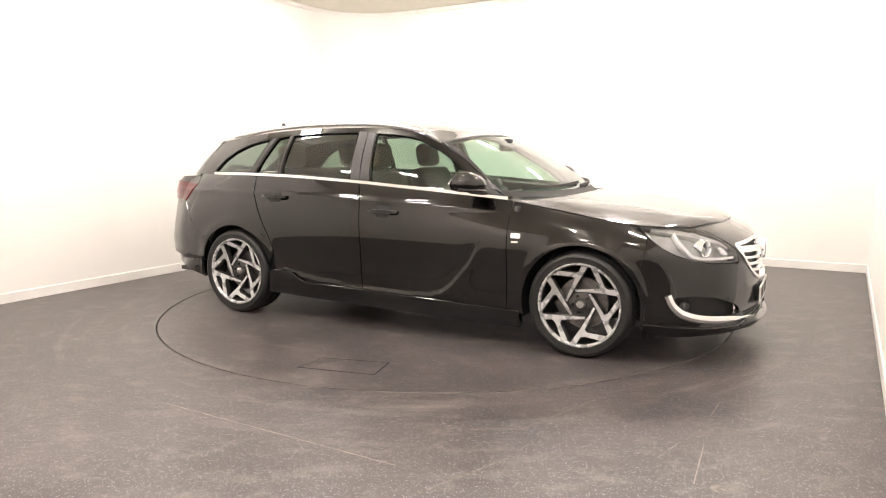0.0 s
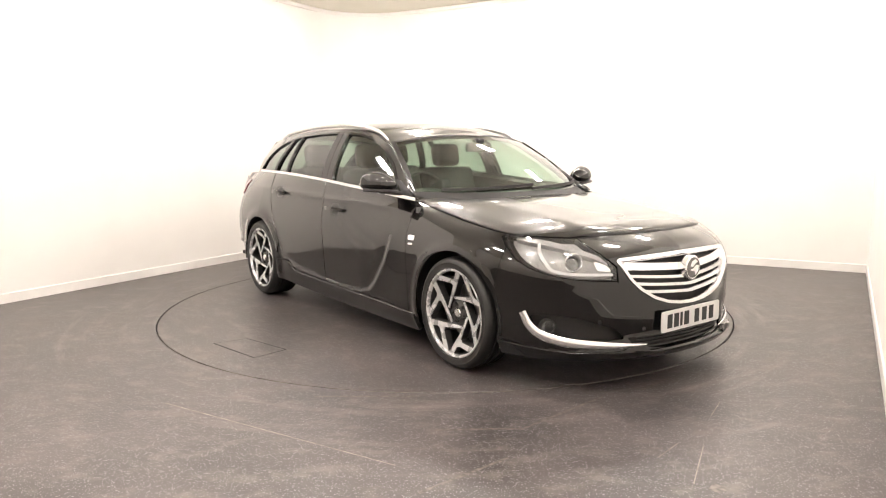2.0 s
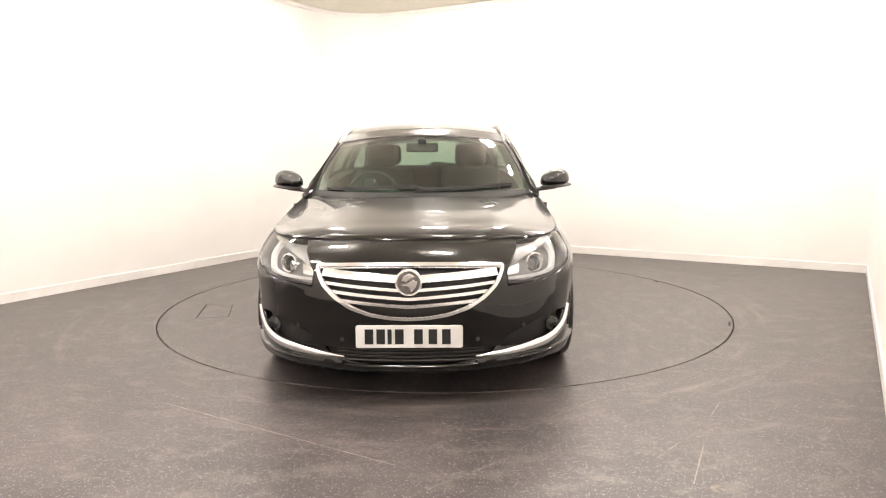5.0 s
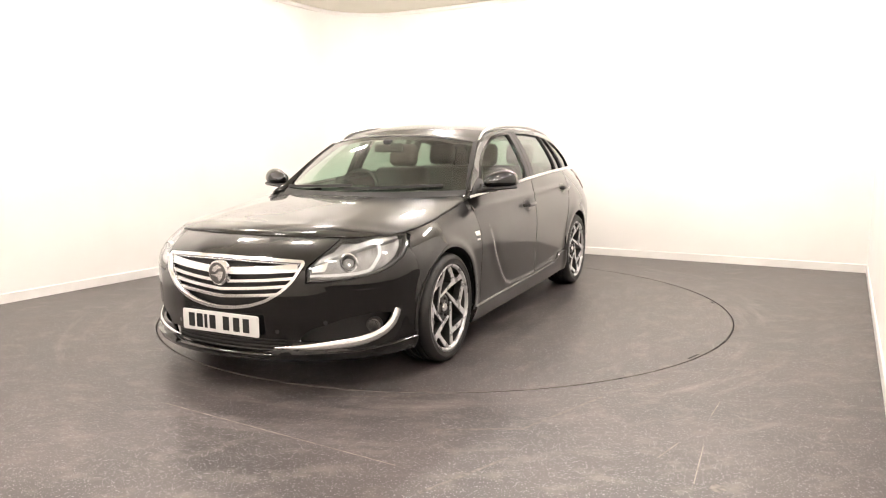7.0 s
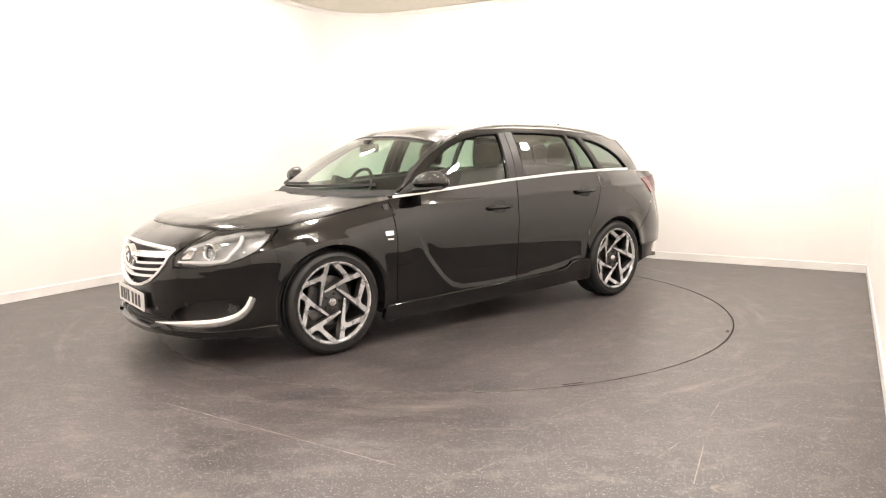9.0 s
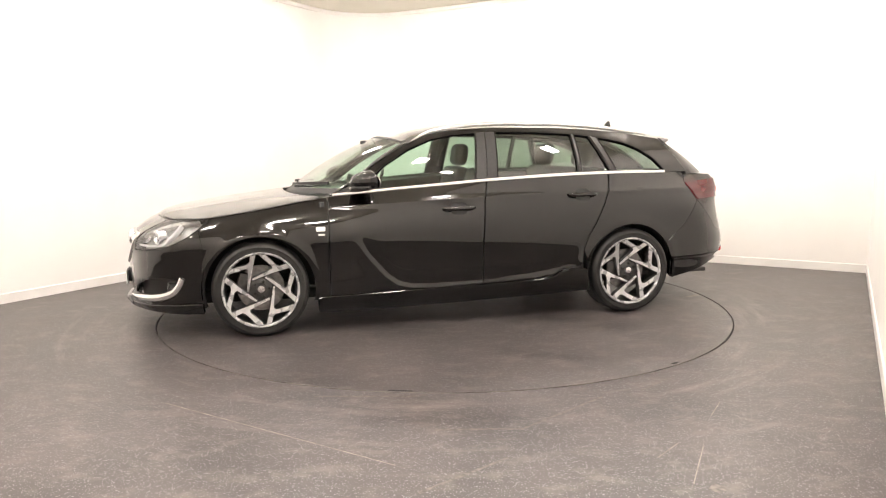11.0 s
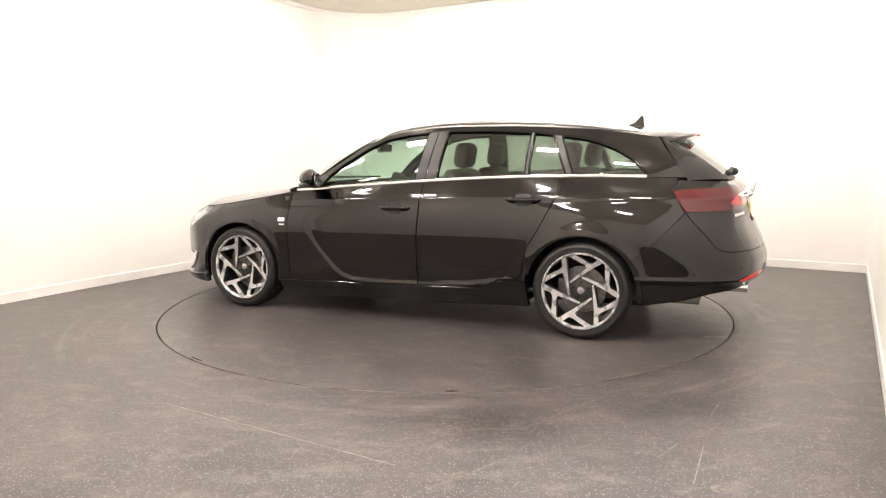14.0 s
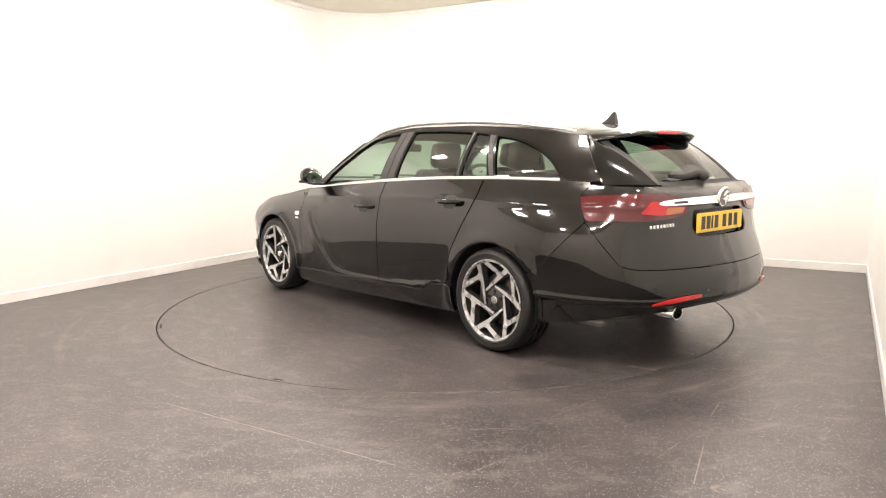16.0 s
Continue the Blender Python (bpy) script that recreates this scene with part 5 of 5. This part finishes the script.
def build_wheel():
    w = new("wheel")
    w.parent = car
    tyre = [(0.252, -0.108), (0.262, -0.117), (0.283, -0.122), (0.303, -0.118), (0.315, -0.106), (0.3215, -0.088)]
    for g in (-0.06, -0.02, 0.02, 0.06):
        tyre += [(0.3235, g - 0.009), (0.3165, g - 0.006), (0.3165, g + 0.006), (0.3235, g + 0.009)]
    tyre += [(0.3215, 0.088), (0.315, 0.106), (0.303, 0.118), (0.290, 0.1225), (0.288, 0.1215), (0.280, 0.1225), (0.266, 0.118), (0.263, 0.119), (0.258, 0.112), (0.252, 0.108)]
    lathe("tyre", tyre, RUBBER, w, 72, "black low-profile tyre")
    lathe("rim", [(0.257, 0.112), (0.2545, 0.1165), (0.247, 0.116), (0.241, 0.108), (0.239, 0.098)], ALLOY, w, 72, "machined rim edge")
    # barrel coloured dark to hold the shade deep between the spokes
    lathe("barrel", [(0.2395, 0.099), (0.236, 0.07), (0.226, 0.0), (0.24, -0.10), (0.257, -0.11)], GUNMETAL, w, 72, "wheel barrel, dark grey for the shade behind the spokes")
    lathe("hub", [(0.0005, 0.076), (0.035, 0.076), (0.04, 0.070), (0.072, 0.066), (0.086, 0.055), (0.088, 0.02), (0.05, 0.01)], GUNMETAL, w, 40, "dark grey hub")
    cap = lathe("hub_cap", [(0.0005, 0.084), (0.022, 0.083), (0.026, 0.078), (0.027, 0.07)], CHROME, w, 28, "chrome hub cap")
    face = lambda u, v, d: Vector((-u, 0.068 + 0.034 * min(1, math.hypot(u, v) / 0.25) ** 1.6 + d, v))
    for k in range(6):
        turn = 60 * k
        a0, a1 = polar(0.249, 117 + turn), polar(0.088, 207 + turn)
        split = a0.lerp(a1, 0.30)
        b1 = polar(0.249, 166 + turn)
        P, F, Q, G = [], [], [], []
        def prism(P, F, poly, lo, hi, bev):
            n0 = len(P)
            n = len(poly)
            inner = shrunk(poly, bev)
            P += [face(*q, lo) for q in poly] + [face(*q, hi - bev) for q in poly] + [face(*q, hi) for q in inner]
            F += [tuple(range(n0 + 2 * n, n0 + 3 * n))]
            for kk in (0, n):
                F += [(n0 + kk + i, n0 + kk + (i + 1) % n, n0 + kk + n + (i + 1) % n, n0 + kk + n + i) for i in range(n)]
        arm = strip(a0, a1, 0.019, 0.0078)
        mid = a0.lerp(a1, 0.5) + (a0.lerp(a1, 0.5)).normalized() * 0.006
        arm = [arm[0], tuple(Vector(arm[0]).lerp(Vector(arm[1]), 0.5) + mid.normalized() * 0.006), arm[1], arm[2], tuple(Vector(arm[3]).lerp(Vector(arm[2]), 0.5) + mid.normalized() * 0.006), arm[3]]
        leg = strip(split, b1, 0.013, 0.018)
        web = [tuple(a0.lerp(a1, 0.16)), tuple(a0.lerp(a1, 0.46)), tuple(split.lerp(b1, 0.40))]
        prism(P, F, arm, -0.045, -0.003, 0.002)
        prism(P, F, leg, -0.045, -0.004, 0.002)
        prism(P, F, web, -0.045, -0.005, 0.002)
        for poly, hi in ((arm, 0.003), (leg, 0.002), (web, 0.001)):
            prism(Q, G, shrunk(poly, 0.0015), hi - 0.007, hi, 0.0008)
        for nm, V_, W_, mat in (("spoke", P, F, GUNMETAL), ("spoke_face", Q, G, ALLOY)):
            ob = raw(nm, V_, W_, mat, w, "", True)
            bm = bmesh.new()
            bm.from_mesh(ob.data)
            bmesh.ops.recalc_face_normals(bm, faces=bm.faces)
            bm.to_mesh(ob.data)
            bm.free()
            sharp(ob, 25)
    for k in range(5):
        q = polar(0.052, 90 + 72 * k)
        lathe("wheel_nut", [(0.0005, 0.010), (0.008, 0.010), (0.0105, 0.006), (0.0105, -0.01)], PLASTIC, w, 6, at=(q.x, 0.072, q.y))
    lathe("brake_disc", [(0.06, 0.02), (0.155, 0.02), (0.158, 0.012), (0.155, -0.006), (0.06, -0.006)], STEEL, w, 48, "steel brake disc")
    bm = bmesh.new()
    box(bm, 0.085, 0.165, -0.03, 0.045, -0.075, 0.075, 0.015)
    part("brake_caliper", bm, GUNMETAL, w)
    return tagged(w, "twisted-spoke alloy wheel with low tyre")


WY = 0.785
wheel = build_wheel()
place = lambda x, side, turn: Matrix.Translation(OFF + Vector((x, side * WY, HUB))) @ Matrix.Rotation(0 if side > 0 else math.pi, 4, "Z") @ Matrix.Rotation(radians(turn), 4, "Y")
wheel.matrix_local = place(-WB, 1, 0)
for x, side, turn in ((WB, 1, -17), (WB, -1, 25), (-WB, -1, 10)):
    copy_thing(wheel, place(x, side, turn))

# wheel housings and underside
for x in (WB, -WB):
    for side in (1, -1):
        def housing(a, b, x=x, side=side):
            t = radians(-8 + 196 * a)
            return OFF + Vector((x + 0.385 * math.cos(t), side * (0.50 + 0.385 * b), HUB + 0.385 * math.sin(t)))
        patch("wheel_housing", housing, 24, 4, PLASTIC, car, "", side > 0)
        patch("wheel_housing", lambda a, b, x=x, side=side: OFF + Vector((x + 0.385 * b * math.cos(radians(-8 + 196 * a)), side * 0.505, HUB + 0.385 * b * math.sin(radians(-8 + 196 * a)))), 24, 2, PLASTIC, car)
bm = bmesh.new()
box(bm, -1.75, 2.12, -0.50, 0.50, 0.17, 0.26, 0.02, Matrix.Translation(OFF))
box(bm, -2.3, -1.75, -0.50, 0.50, 0.36, 0.40, 0.01, Matrix.Translation(OFF))
box(bm, -0.96, 0.96, -0.80, 0.80, 0.175, 0.265, 0.02, Matrix.Translation(OFF))
part("underbody", bm, PLASTIC, car, "dark underbody tray")
bm = bmesh.new()
box(bm, 0.93, 0.96, -0.84, 0.84, 0.2, 0.90, 0.0, Matrix.Translation(OFF))
part("bulkhead", bm, PLASTIC, car)

# ---------------------------------------------------------------- cabin
for side in (1, -1):
    ln = [(0.92, 0.26), (0.92, 0.88)] + [(x, belt_z(x) - 0.012) for x in np.linspace(0.88, -1.88, 20)] + [(-1.95, 0.9), (-2.05, 0.6), (-2.0, 0.42), (-1.78, 0.42)]
    ln += [(-1.72, 0.5), (-1.6, 0.65), (-1.37, 0.715), (-1.14, 0.65), (-1.0, 0.5), (-0.97, 0.26)]
    sheet("side_lining", mirrored(on_side(ln), side), lambda s, z: body(s, z, -0.045), TRIM, car, 0.07, gap=0, lip=0.02, label="dark cabin side lining")
    patch("lining_sill", lambda a, b, side=side: (lambda x: cabin(x, belt_z(x) + 0.002, side, -0.02) - Vector((0, side * 0.09 * b, 0.01 * b)))(0.85 - 2.65 * a), 30, 2, TRIM, car)
bm = bmesh.new()
box(bm, 0.50, 0.93, -0.76, 0.76, 0.66, 0.945, 0.06, Matrix.Translation(OFF))
box(bm, 0.46, 0.62, -0.56, -0.18, 0.90, 0.985, 0.03, Matrix.Translation(OFF))
sharp(part("dashboard", bm, TRIM, car, "dark grey dashboard"), 50)
bm = bmesh.new()
box(bm, -2.1, 0.93, -0.78, 0.78, 0.27, 0.30, 0.0, Matrix.Translation(OFF))
part("cabin_floor", bm, TRIM, car)
bm = bmesh.new()
box(bm, -2.12, -1.15, -0.60, 0.60, 0.90, 0.92, 0.005, Matrix.Translation(OFF))
part("luggage_cover", bm, TRIM, car, "dark luggage cover")
# steering wheel on the right-hand side
P, F = [], []
for i in range(32):
    a = 2 * math.pi * i / 32
    for j in range(8):
        b = 2 * math.pi * j / 8
        r = 0.18 + 0.014 * math.cos(b)
        P.append((0.014 * math.sin(b), r * math.cos(a), r * math.sin(a)))
F = [(i * 8 + j, i * 8 + (j + 1) % 8, (i + 1) % 32 * 8 + (j + 1) % 8, (i + 1) % 32 * 8 + j) for i in range(32) for j in range(8)]
sw = raw("steering_wheel", P, F, LEATHER, car, "dark leather steering wheel")
sw.matrix_local = Matrix.Translation(OFF + Vector((0.40, -0.37, 0.93))) @ Matrix.Rotation(radians(-24), 4, "Y")
bm = bmesh.new()
box(bm, -0.02, 0.03, -0.08, 0.08, -0.06, 0.05, 0.02)
box(bm, -0.01, 0.015, -0.17, 0.17, -0.02, 0.015, 0.008)
box(bm, -0.01, 0.015, -0.02, 0.02, -0.17, 0.0, 0.008)
box(bm, 0.0, 0.25, -0.04, 0.04, -0.05, 0.03, 0.02)
part("wheel_hub", bm, PLASTIC, sw)


def cushion(bm, size, m, bevel):
    box(bm, -size[0] / 2, size[0] / 2, -size[1] / 2, size[1] / 2, -size[2] / 2, size[2] / 2, bevel, m)


def seat(x, y, width, name, heads):
    bm = bmesh.new()
    cushion(bm, (0.52, width, 0.16), Matrix.Translation(OFF + Vector((x + 0.18, y, 0.52))) @ Matrix.Rotation(radians(-6), 4, "Y"), 0.05)
    st = part(name, bm, LEATHER, car, "dark leather seat")
    bm = bmesh.new()
    cushion(bm, (0.15, width, 0.62), Matrix.Translation(OFF + Vector((x - 0.17, y, 0.80))) @ Matrix.Rotation(radians(-16), 4, "Y"), 0.055)
    part("backrest", bm, LEATHER, st)
    for hy in heads:
        bm = bmesh.new()
        cushion(bm, (0.11, 0.26, 0.19), Matrix.Translation(OFF + Vector((x - 0.265, y + hy, 1.205))) @ Matrix.Rotation(radians(-10), 4, "Y"), 0.05)
        for d in (-0.05, 0.05):
            box(bm, -0.006, 0.006, -0.006, 0.006, -0.16, 0.0, 0.0, Matrix.Translation(OFF + Vector((x - 0.25, y + hy + d, 1.15))))
        part("headrest", bm, LEATHER if len(heads) > 1 else TAN, st, "dark leather headrest" if len(heads) > 1 else "brown leather headrest")


seat(-0.10, 0.37, 0.50, "front_seat", (0,))
seat(-0.10, -0.37, 0.50, "front_seat", (0,))
seat(-0.92, 0.0, 1.26, "rear_seat", (-0.40, 0.40))
bm = bmesh.new()
box(bm, -0.015, 0.02, -0.115, 0.115, -0.03, 0.035, 0.014, Matrix.Translation(OFF + Vector((0.52, 0.0, 1.262))))
box(bm, 0.0, 0.06, -0.03, 0.03, 0.0, 0.05, 0.012, Matrix.Translation(OFF + Vector((0.50, 0.0, 1.275))))
part("cabin_mirror", bm, PLASTIC, car, "black cabin mirror")


# ---------------------------------------------------------------- what moves
def motions():
    turns = [(0.0, -28.07), (0.5, -34.24), (1.0, -40.43), (1.5, -46.62), (2.0, -52.87), (2.5, -59.02), (3.0, -65.24), (3.5, -71.45), (4.0, -77.80), (4.5, -84.13), (5.0, -90.55),
             (6.25, -106.5), (7.5, -122.43), (8.0, -128.70), (8.5, -134.91), (9.0, -141.08), (10.25, -156.5), (11.5, -171.85), (12.0, -178.05), (12.5, -184.25), (13.0, -190.46),
             (13.5, -196.69), (14.0, -202.95), (14.5, -209.27), (15.0, -215.68), (15.5, -222.16), (16.0, -228.74)]
    for thing in (turntable, car):
        walk(thing, [(t, pose(0, 0, 0, 0, 0, a)) for t, a in turns])


motions()
